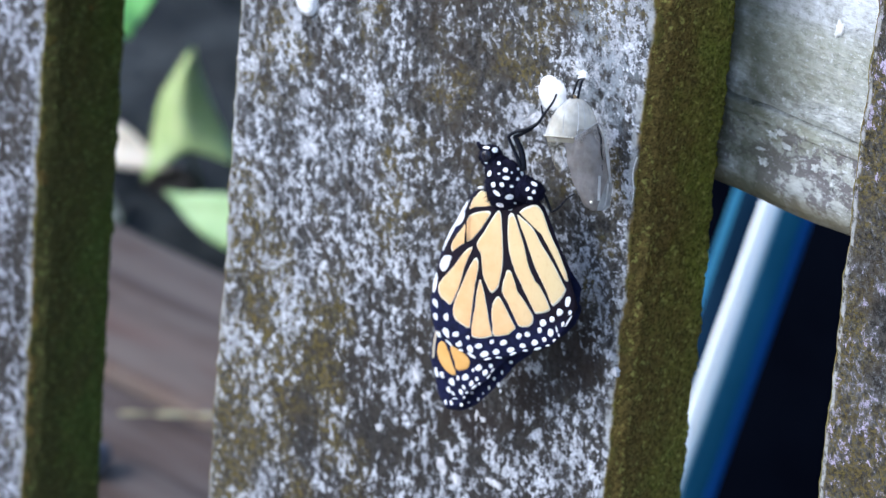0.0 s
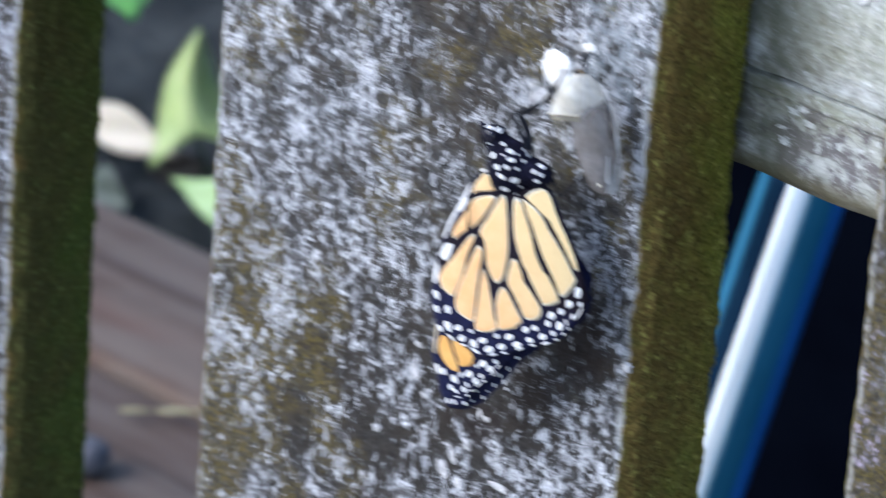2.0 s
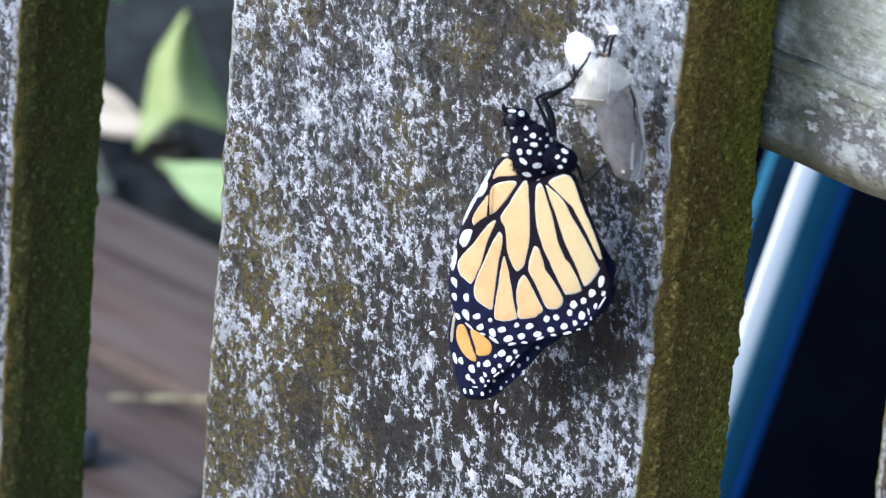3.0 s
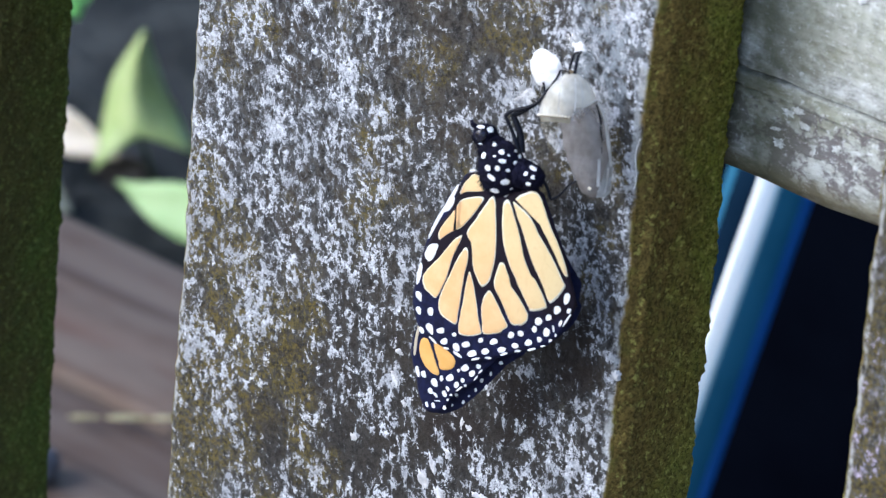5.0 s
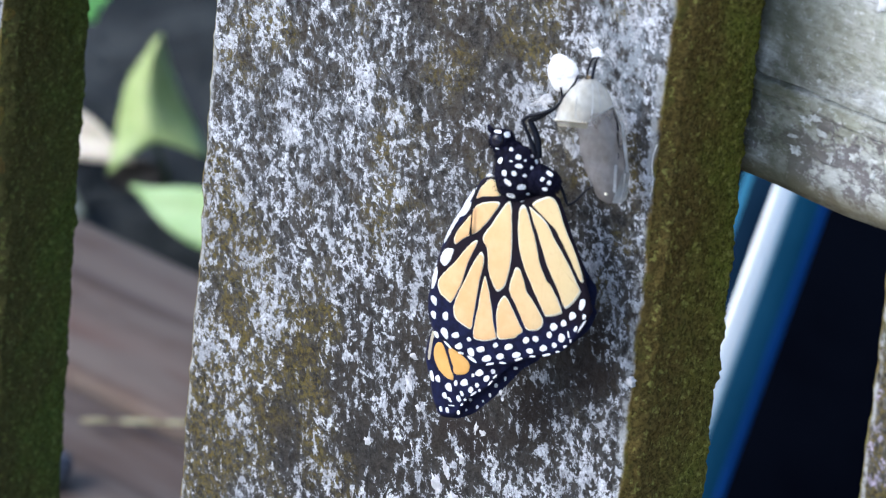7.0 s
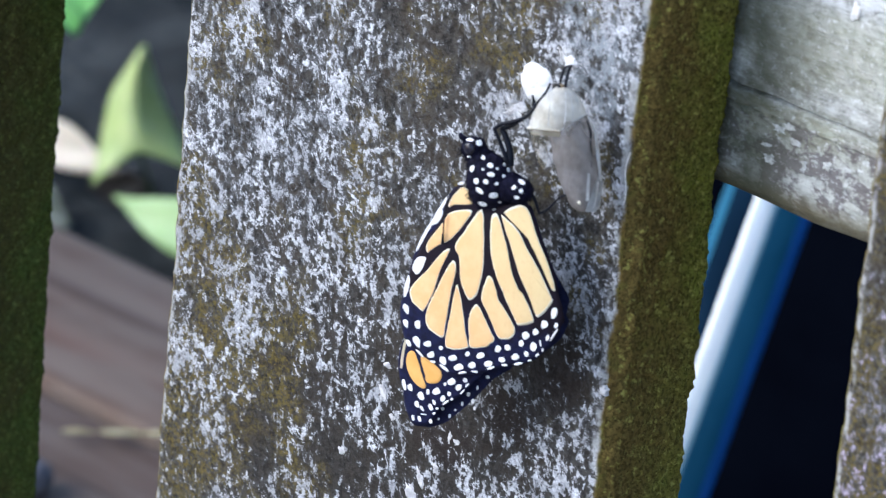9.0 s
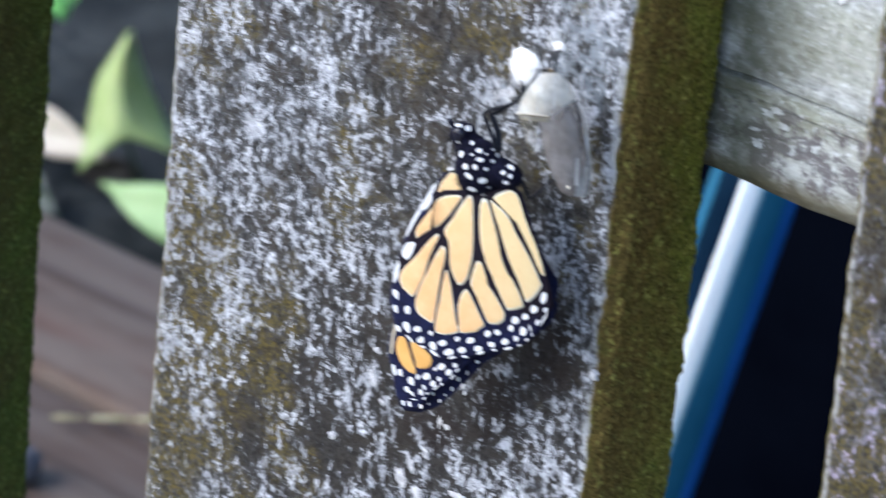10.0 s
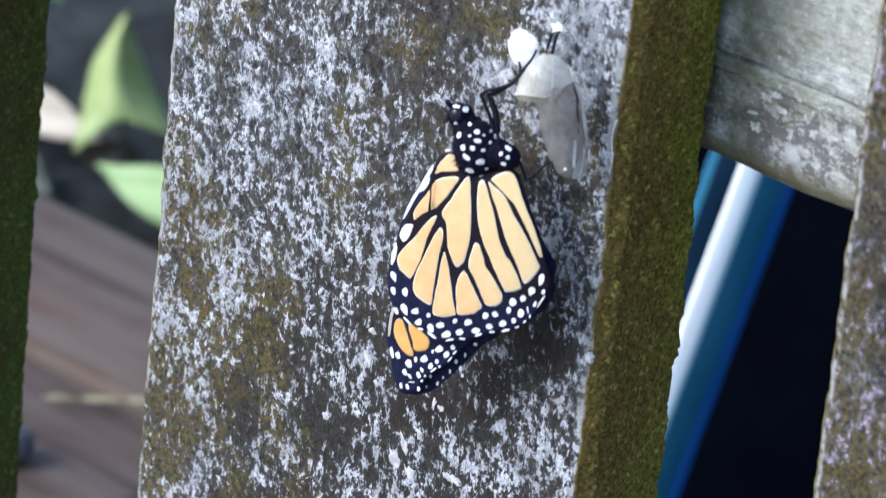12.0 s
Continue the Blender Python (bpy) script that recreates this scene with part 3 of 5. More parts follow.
def picket(x, seed, face, label):
    """One upright board: rounded arrises, a wavy worn outline, fine rows where the camera is near."""
    z0, z1 = -0.015 - ZC, 0.150
    zs = [z0 + (-0.16 - z0) * k / 30 for k in range(30)] + [-0.16 + 0.30 * k / 300 for k in range(300)] + [0.14 + (z1 - 0.14) * k / 4 for k in range(5)]
    r = 0.0022
    loop = []
    hx, hy = W / 2, T / 2
    nx, ny = 56, 14
    for (cx, cy, a0) in ((hx - r, -hy + r, -90), (hx - r, hy - r, 0), (-hx + r, hy - r, 90), (-hx + r, -hy + r, 180)):
        for k in range(5):
            a = radians(a0 + 90 * k / 4)
            loop.append((cx + r * math.cos(a), cy + r * math.sin(a)))
        along, m = ((0, 1), ny) if a0 == -90 else ((-1, 0), nx) if a0 == 0 else ((0, -1), ny) if a0 == 90 else ((1, 0), nx)
        length = (T if along[0] == 0 else W) - 2 * r
        ex, ey = loop[-1]
        for k in range(1, m):
            loop.append((ex + along[0] * length * k / m, ey + along[1] * length * k / m))
    verts, faces = [], []
    n = len(loop)
    for z in zs:
        for (px, py) in loop:
            q = Vector((px, py, z)) + Vector((seed, seed * 0.7, seed * 1.3))
            side = abs(px) > hx - 0.004
            dx = 0.00045 * noise.noise(q * 45) + (0.00040 if side else 0.0001) * noise.noise(q * 330)
            dy = 0.00022 * noise.noise(q * 70 + Vector((9, 0, 0))) + 0.00013 * noise.noise(q * 420)
            if side:
                dx += 0.0002 * noise.noise(q * 900)
            verts.append((px + dx, py + dy, z))
    for i in range(len(zs) - 1):
        for k in range(n):
            a, b = i * n + k, i * n + (k + 1) % n
            faces.append((a, b, b + n, a + n))
    faces.append(tuple(range(n))[::-1])
    faces.append(tuple(range((len(zs) - 1) * n, len(zs) * n)))
    ob = new("fence_picket", mesh_of("fence_picket", verts, faces, face))
    ob.location = (x, T / 2, ZC)
    moss_layer(ob, seed, MOSS2 if x < -0.1 else MOSS)
    return tagged(ob, label, "fence picket", "pickets of the fence")


def moss_layer(board, seed, mat):
    """A thin cushion of moss over the narrow right side, clumped, ragged at its front and back edges."""
    verts, faces = [], []
    ny, nz = 40, 560
    for j in range(nz + 1):
        z = -0.15 + 0.28 * j / nz
        for i in range(ny + 1):
            f = i / ny
            y = -T / 2 + 0.0006 + (T - 0.0010) * f
            q = Vector((seed, y, z))
            fray = 0.0006 * noise.noise(q * 420) + 0.0004 * noise.noise(q * 130)
            rim = min(1.0, max(0.0, min((f * T + fray) / 0.0022, (T - f * T + fray * 0.6) / 0.0012)))
            lump = 0.5 + 0.5 * noise.noise(q * 260) + 0.35 * noise.noise(q * 640) + 0.45 * noise.noise(q * 1500)
            h = -0.0006 + rim * (0.00085 + 0.00115 * lump)
            verts.append((W / 2 + h + 0.00045 * noise.noise(Vector((W / 2, y, z)) * 45 + Vector((seed, seed * 0.7, seed * 1.3)) * 45), y, z))
    for j in range(nz):
        for i in range(ny):
            a = j * (ny + 1) + i
            faces.append((a, a + 1, a + ny + 2, a + ny + 1))
    piece("moss", mesh_of("moss", verts, faces, mat), board, "moss covering the narrow side")


picket(-0.1343, 3.1, DULL, "weathered wooden fence picket with lichen and a dark green mossy side")
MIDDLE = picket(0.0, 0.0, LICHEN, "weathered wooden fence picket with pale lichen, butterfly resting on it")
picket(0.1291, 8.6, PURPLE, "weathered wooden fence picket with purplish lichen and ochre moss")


def rail():
    """The horizontal rail behind the pickets, with a long split along the grain and a worn lower arris."""
    h, d = 0.089, 0.038
    x0, x1 = -0.24, 0.24
    xs = [x0 + (0.03 - x0) * k / 40 for k in range(40)] + [0.03 + 0.06 * k / 200 for k in range(200)] + [0.09 + (x1 - 0.09) * k / 30 for k in range(31)]
    prof = []
    zs = sorted({0.004 + (h - 0.008) * k / 70 for k in range(71)} | {0.0110 + 0.00012 * k for k in range(66)})
    prof += [(0.0, z) for z in zs]
    prof += [(0.001, h - 0.002), (0.004, h), (d - 0.004, h), (d, h - 0.004), (d, 0.004), (d - 0.004, -0.0016), (0.012, -0.0016), (0.005, -0.0013), (0.0018, -0.0002), (0.0005, 0.0018)]
    verts, faces = [], []
    n = len(prof)
    for x in xs:
        split = 0.0156 + 0.00035 * noise.fractal(Vector((x * 160, 1.0, 2.0)), 0.8, 2.0, 3) + 0.0005 * math.sin(x * 35)
        second = split - 0.0026 + 0.0003 * noise.fractal(Vector((x * 190, 6.0, 2.0)), 0.8, 2.0, 3)
        for (y, z) in prof:
            q = Vector((x * 0.25, y, z))
            dy = 0.00018 * noise.noise(q * 700) + 0.0003 * noise.noise(q * 120)
            if y == 0.0:
                deep = 0.5 + 0.5 * noise.noise(Vector((x * 170, 4.0, 0.0)))
                dy += 0.0019 * (0.10 + deep) * math.exp(-((z - split) / 0.00022) ** 2)
                dy += 0.0007 * max(0.0, 0.2 + noise.noise(Vector((x * 60, 8.0, 0.0)))) * math.exp(-((z - second) / 0.00018) ** 2)
                dy -= 0.00025 * (1 if second < z < split else 0)
            dz = 0.0005 * noise.noise(Vector((x * 75, 0.0, 3.0))) if z < 0.006 else 0.0
            verts.append((x, y + dy, z + dz))
    for i in range(len(xs) - 1):
        for k in range(n):
            a, b = i * n + k, i * n + (k + 1) % n
            faces.append((a, a + n, b + n, b))
    faces.append(tuple(range(n)))
    faces.append(tuple(range((len(xs) - 1) * n, len(xs) * n))[::-1])
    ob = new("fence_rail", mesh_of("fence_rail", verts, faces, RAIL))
    ob.location = (0, T + 0.0006, RAIL_Z)
    return tagged(ob, "grey weathered horizontal fence rail with a long split", "fence rail")


RAIL_OB = rail()


# ---- white drops, silk and lichen crusts on the middle picket ----
def crust(name, x, z, w, h, thick, mat, label, category, seed, tilt=0.0, ragged=0.25, group="", on=None):
    """A low ragged cushion on the picket's face."""
    verts, faces = [(0, -thick, 0)], []
    rings, sides = 6, 40
    for i in range(1, rings + 1):
        f = i / rings
        for k in range(sides):
            a = k * math.tau / sides
            fq = 1.7 if on is not None else 1.3
            rag = max(0.25, 1 + ragged * noise.fractal(Vector((math.cos(a) * fq + seed, math.sin(a) * fq, seed * 0.37)), 0.5, 2.0, 4))
            px, pz = 0.5 * w * f * rag * math.cos(a), 0.5 * h * f * rag * math.sin(a)
            ca, sa = math.cos(tilt), math.sin(tilt)
            lump = 1 + 0.35 * noise.noise(Vector((px * 900 + seed, pz * 900, seed)))
            verts.append((px * ca - pz * sa, -thick * math.sqrt(max(0.0, 1 - f * f)) * lump + (0.0006 if i == rings else 0), px * sa + pz * ca))
    for k in range(sides):
        faces.append((0, 1 + (k + 1) % sides, 1 + k))
    for i in range(rings - 1):
        for k in range(sides):
            a, b = 1 + i * sides + k, 1 + i * sides + (k + 1) % sides
            faces.append((a, b, b + sides, a + sides))
    ob = new(name, mesh_of(name, verts, faces, mat))
    if on is not None:
        ob.parent = on
        ob.location = (x, -T / 2 if on is MIDDLE else 0.0, z)
        return ob
    ob.location = (x, 0.0, z + ZC)
    return tagged(ob, label, category, group)


crust("white_drop", -0.0284, 0.0408, 0.0050, 0.0062, 0.0012, SILK, "round white dropping dried on the picket", "dropping", 2.0, 0.1, 0.08)
def threads(pad, count, near, far, a0, a1, seed):
    """Fine silk threads that spread flat from a pad over the board."""
    rng = random.Random(seed)
    bm = bmesh.new()
    for k in range(count):
        a = radians(rng.uniform(a0, a1))
        r0, r1 = near * rng.uniform(0.5, 1.0), near + (far - near) * rng.random() ** 1.8
        wide, skew = rng.uniform(0.000010, 0.000026), rng.uniform(-0.5, 0.5)
        d0, d1 = Vector((math.cos(a), 0, math.sin(a))), Vector((math.cos(a + skew), 0, math.sin(a + skew)))
        p, q = d0 * r0, d0 * r0 + d1 * max(0.0002, r1 - r0)
        n = Vector((-d1.z, 0, d1.x)) * wide
        lift = Vector((0, -rng.uniform(0.0001, 0.0004), 0))
        vs = [bm.verts.new(w) for w in (p - n, p + n, q + n * 0.4, q - n * 0.4, p + lift, q + lift * 0.6)]
        for f in ((0, 4, 5, 3), (4, 1, 2, 5), (3, 5, 2), (0, 1, 4)):
            bm.faces.new([vs[i] for i in f])
    return part("silk_threads", bm, SILK, pad, "fine loose silk threads")


big = crust("silk_pad", 0.0257, 0.0423, 0.0066, 0.0066, 0.0009, SILK, "bright white silk pad on the picket", "silk pad", 5.0, 0.2, 0.09)
flat = crust("silk_pad", 0.0222, 0.0372, 0.0040, 0.0022, 0.0003, FLAKE, "thin white silk threads beside the chrysalis", "silk pad", 7.5, 0.25, 0.95)
small = crust("silk_pad", 0.0315, 0.0474, 0.0026, 0.0024, 0.0005, SILK, "small white silk button above the chrysalis", "silk pad", 9.0, 0.4, 0.35)
threads(big, 220, 0.0030, 0.0042, 0, 360, 3)
threads(flat, 170, 0.0010, 0.0030, 0, 360, 5)
threads(small, 260, 0.0006, 0.0032, 0, 200, 8)
rd = crust("white_drop", 0.0644, 0.0612, 0.0018, 0.0028, 0.0003, SILK, "small white dropping dried on the rail", "dropping", 3.3, 0.0, 0.6)
rd.location.y = T + 0.0006
FLAKES = [(1.9, -15.3, 1.4, 3.8, 0.00), (9.4, -29.3, 2.4, 3.6, 0.61), (17.8, -17.8, 2.9, 2.0, 0.17), (15.8, -17.6, 1.1, 2.4, -0.17), (43.6, 0.8, 1.3, 1.6, 0.00), (10.8, -26.5, 1.3, 3.6, 0.44), (20.9, -27.9, 4.4, 1.8, 0.00), (12.6, -30.3, 2.4, 2.2, 0.00), (4.3, -18.6, 1.6, 1.6, 0.00), (13.6, -23.4, 1.3, 2.0, 0.35), (2.3, -10.9, 1.8, 1.1, 0.00), (-5.2, -28.0, 1.6, 1.6, 0.00)]
for i, (x, z, w, h, tilt) in enumerate(FLAKES):
    crust("lichen_crust", x / 1000, z / 1000, w / 1000, h / 1000, 0.00016, FLAKE, "small pale grey lichen crust on the picket",
          "lichen", 11.3 + 3.7 * i, tilt, 0.5, on=MIDDLE)

rng_ = random.Random(21)
for i in range(26):
    x, z = rng_.uniform(0.052, 0.082), 0.0065 + 0.0068 * rng_.random()
    crust("lichen_crust", x, z, rng_.uniform(0.0010, 0.0032), rng_.uniform(0.0007, 0.0018), 0.00014, RAIL_CRUST, "", "lichen", 60.0 + 2.9 * i, rng_.uniform(-0.3, 0.3), 0.7, on=RAIL_OB)


def edge_thread():
    """A loose pale fibre that curls along the picket's arris."""
    pts = [Vector((0.0437 + 0.0004 * math.sin(k * 1.1), -T / 2 - 0.0003 - 0.0002 * math.sin(k * 0.9), 0.0300 + 0.0013 * k)) for k in range(7)]
    line = curve_through(pts, 5, False)
    part("loose_fibre", tube_bm(line, [0.00007] * len(line), 6), SILK, MIDDLE, "pale loose wood fibre")


edge_thread()

# ---- raised bed behind the fence ----
BED_Z = ZC - 0.19


def bed():
    bed_ = thing("raised_bed", (-0.676, 0.24, 0), "raised garden bed edged with reddish-brown timber boards", "raised bed")
    inv = lambda x, y, z: (x + 0.676, y - 0.24, z)
    for (y0, y1, dz) in ((0.2195, 0.281, 0.0), (0.062, 0.2165, -0.0015)):
        b = box_bm((0.90, y1 - y0, 0.030), (0, 0, 0), 0.0025)
        bmesh.ops.subdivide_edges(b, edges=[e for e in b.edges if e.calc_length() > 0.5], cuts=40)
        for v in b.verts:
            v.co += Vector((0, 0.0008 * noise.noise(v.co * 25), 0.0008 * noise.noise(v.co * 40)))
        bmesh.ops.translate(b, vec=inv(-0.676, (y0 + y1) / 2, BED_Z - 0.015 + dz), verts=b.verts)
        part("cap_board", b, BOARD, bed_, "reddish-brown worn cap board")
    top = BED_Z - 0.031
    for k in range(5):
        z0, z1 = 0.005 + k * (top - 0.005) / 5, 0.005 + (k + 1) * (top - 0.005) / 5 - 0.003
        part("side_board", box_bm((0.90, 0.03, z1 - z0), inv(-0.676, 0.10, (z0 + z1) / 2)), BOARD, bed_)
        part("side_board", box_bm((0.03, 1.05, z1 - z0), inv(-0.242, 0.643, (z0 + z1) / 2)), BOARD, bed_)
    # soil
    verts, faces, n = [], [], 80
    for i in range(n + 1):
        for j in range(n + 1):
            x, y = -1.12 + 0.86 * i / n, 0.118 + 1.05 * j / n
            q = Vector((x, y, 0))
            rise_ = min(1.0, max(0.0, (y - 0.29) / 0.05))
            verts.append((x, y, BED_Z - 0.055 + 0.024 * rise_ * rise_ * (3 - 2 * rise_) + 0.008 * noise.fractal(q * 22, 0.9, 2.0, 4)))
    for i in range(n):
        for j in range(n):
            a = i * (n + 1) + j
            faces.append((a, a + n + 1, a + n + 2, a + 1))
    tagged(new("bed_soil", mesh_of("bed_soil", verts, faces, SOIL)), "dark damp soil filling the raised bed", "soil", kind="stuff")


bed()


def leaf_bm(base, tip, width, lobes=0.0, fold=0.3, face=(0.6, -0.7, 0.3), curl=0.15, widest=0.35, power=0.8, bend=0.0):
    """A pointed leaf from base to tip: two halves folded at the midrib, lobes hanging behind the base."""
    bm = bmesh.new()
    b, t = Vector(base), Vector(tip)
    ax = t - b
    length = ax.length
    ax.normalize()
    out = Vector(face) - ax * ax.dot(Vector(face))
    out.normalize()
    side = ax.cross(out)
    rows, cols = 16, 4
    grid = {}
    for i in range(rows + 1):
        s = i / rows
        w = 0.5 * width * (math.sin(math.pi * min(1, s / (2 * widest))) if s < widest else math.cos(0.5 * math.pi * (s - widest) / (1 - widest)) ** 1.15)
        w = max(w, 0.02 * width)
        for k in range(-cols, cols + 1):
            f = k / cols
            back = lobes * length * (abs(f) ** 1.2) * max(0.0, 1 - s / 0.6)
            p = b + ax * (s * length - back) + side * (w if not lobes else 0.5 * width * (1 - s) ** power + 0.0003) * f
            p += side * (bend * length * max(0.0, (s - 0.35) / 0.65) ** 2)
            p += out * (fold * abs(w * f) * 1.0 - curl * length * s * s + 0.03 * width * math.sin(9 * s + 4 * f))
            grid[i, k] = bm.verts.new(p)
    for i in range(rows):
        for k in range(-cols, cols):
            bm.faces.new((grid[i, k], grid[i, k + 1], grid[i + 1, k + 1], grid[i + 1, k]))
    bmesh.ops.recalc_face_normals(bm, faces=bm.faces[:])
    top = bm.faces[:]
    made = bmesh.ops.solidify(bm, geom=top, thickness=0.0004)
    return bm


def plant(name, label, at, leaves, arch=0.0):
    p = thing(name, at, label, "garden plant")
    o = Vector(at)
    for mat, base, tip, kw, text in leaves:
        b, t = rise(base) - o, rise(tip) - o
        leaf = part("leaf", leaf_bm(b, t, **kw), mat, p, text)
        stalk = [Vector((0, 0, -0.004)), Vector((b.x * (0.1 if arch else 0.5), b.y * 0.5, b.z * (0.95 if arch else 0.6) + arch)), b]
        part("stalk", tube_bm(curve_through(stalk, 6, False), [0.0006] * 13, 8), STEM, p)
    return p


SOIL_Z = BED_Z - 0.055
plant("young_plant", "young garden plant with pale green arrow-shaped leaves in the bed", (-0.389, 0.355, SOIL_Z), [
    (GREEN, (-0.3896, 0.340, -0.1966), (-0.3998, 0.342, -0.1716), dict(width=0.0262, lobes=0.26, fold=-0.6, curl=0.0, power=0.95, bend=0.22), "pale green upright leaf"),
    (GREEN2, (-0.3480, 0.335, -0.2085), (-0.3905, 0.333, -0.2080), dict(width=0.0145, fold=0.1, curl=0.0, face=(0.5, -0.7, 0.5), widest=0.35), "bright green low leaf"),
    (GREEN3, (-0.4200, 0.330, -0.2175), (-0.4000, 0.325, -0.2175), dict(width=0.014, fold=0.2, curl=0.1), ""),
])
plant("leafy_plant", "leafy green plant growing further back in the bed", (-0.475, 0.37, SOIL_Z), [
    (GREEN4, (-0.4290, 0.340, -0.1400), (-0.4150, 0.340, -0.1720), dict(width=0.034, fold=0.2, curl=0.0), "bright green hanging leaf"),
    (DUSTY, (-0.4050, 0.340, -0.1380), (-0.3720, 0.340, -0.1430), dict(width=0.013, fold=0.2, curl=0.05), "dusty olive narrow leaf"),
], 0.02)


def loose_leaf(name, label, mat, base, tip, **kw):
    bm = leaf_bm(rise(base), rise(tip), **kw)
    me = bpy.data.meshes.new(name)
    bm.to_mesh(me)
    bm.free()
    me.materials.append(mat)
    me.shade_smooth()
    return tagged(new(name, me), label, "leaf")


loose_leaf("dry_leaf", "dry cream leaf fallen on the soil of the bed", CREAM, (-0.4400, 0.345, -0.2070), (-0.4020, 0.345, -0.2085), width=0.0120, fold=0.1, curl=0.0, widest=0.4)
# black sheet added where deep shade lies under the upright leaf
loose_leaf("rotten_leaf", "black leaf-shaped patch standing in for shade under the pale leaf", LEAF_SHADE, (-0.4130, 0.346, -0.2160), (-0.3880, 0.346, -0.2075), width=0.0105, fold=0.1, curl=0.0, widest=0.5)
STRAW_0, STRAW_D = Vector((-0.2700, 0.2010, -0.1885)), Vector((0.0155, 0.0180, 0.0))
for a, b, wide, mat, text in ((0.0, 0.30, 0.0022, STRAW, "small ochre scrap of dry leaf on the timber board"), (0.34, 0.80, 0.0026, STRAW, "pale dry leaf sliver lying on the timber board"), (0.78, 1.05, 0.0022, STRAW, "narrow straw-coloured leaf scrap on the timber board")):
    loose_leaf("leaf_sliver", text, mat, STRAW_0 + STRAW_D * a, STRAW_0 + STRAW_D * b, width=wide, fold=0.1, curl=0.0, face=(0, 0, 1))
pb = blob_bm((0.0055, 0.0055, 0.0042), (0, 0, 0), 0.0008, 300)
pm = bpy.data.meshes.new("pebble")
pb.to_mesh(pm)
pb.free()
pm.materials.append(STONE)
pm.shade_smooth()
peb = tagged(new("pebble", pm), "blue-grey rounded pebble lying on the timber board", "pebble")
peb.location = (-0.2555, 0.1775, BED_Z + 0.0025)


# ---- dark backing box and blue pole ----
# box added to make the gap behind the fence dark; lid and ribs invented
def dark_backing():
    b = thing("dark_box", (0.029, 0.584, 0), "tall near-black box added behind the fence to darken the gap", "storage bin")
    part("body", box_bm((0.502, 0.50, 1.04), (0, 0, 0.522), 0.008), BACKING, b)
    part("lid", box_bm((0.502, 0.50, 0.026), (0, 0, 1.0565), 0.006), BACKING, b)
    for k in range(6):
        part("rib", box_bm((0.50, 0.004, 0.012), (0, -0.2505, 0.12 + 0.10 * k), 0.001), BACKING, b)


dark_backing()


def pole():
    """A leaning glossy blue tube; its highlight and reflections are coloured strips down its face and one side."""
    p0, d = Vector((-0.1306, 0.2650, -0.1011)), Vector((-0.093, -0.25, -1)).normalized()
    foot = p0 + d * ((p0.z + ZC - 0.012) / -d.z)
    head = p0 - d * 0.235
    at = Vector((foot.x, foot.y, 0.012))
    pole_ = thing("blue_pole", at, "leaning glossy blue garden pole behind the fence, its highlight painted on", "pole")
    rel = lambda p: rise(p) - at
    r = 0.0095
    part("tube", tube_bm([rel(foot), rel(foot + (head - foot) * 0.5), rel(head)], [r] * 3, 48), BLUE, pole_, "dark blue tube")

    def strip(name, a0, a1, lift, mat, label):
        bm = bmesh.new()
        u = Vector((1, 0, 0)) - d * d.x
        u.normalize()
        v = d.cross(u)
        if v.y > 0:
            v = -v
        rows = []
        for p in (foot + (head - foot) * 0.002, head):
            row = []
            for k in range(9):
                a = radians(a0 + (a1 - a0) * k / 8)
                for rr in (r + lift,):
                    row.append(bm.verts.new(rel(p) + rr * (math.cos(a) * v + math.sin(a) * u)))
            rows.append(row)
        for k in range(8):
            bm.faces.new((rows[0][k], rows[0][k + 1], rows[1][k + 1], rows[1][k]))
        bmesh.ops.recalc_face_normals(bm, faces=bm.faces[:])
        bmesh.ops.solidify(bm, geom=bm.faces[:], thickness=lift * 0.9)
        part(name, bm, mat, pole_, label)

    # white highlight, pale fringe, dark reflection and edge gleam, all put on as colour
    strip("white_stripe", 17.5, 42, 0.0006, HIGHLIGHT, "white highlight put on as a strip")
    strip("pale_stripe", 42.5, 46, 0.0006, HIGHLIGHT_FRINGE, "pale blue fringe of the painted highlight")
    strip("navy_band", -14, 17, 0.0005, DARK_REFLECTION, "dark reflection painted navy")
    strip("blue_bead", 84, 104, 0.0007, EDGE_GLEAM, "bright blue edge gleam put on as a strip")


pole()


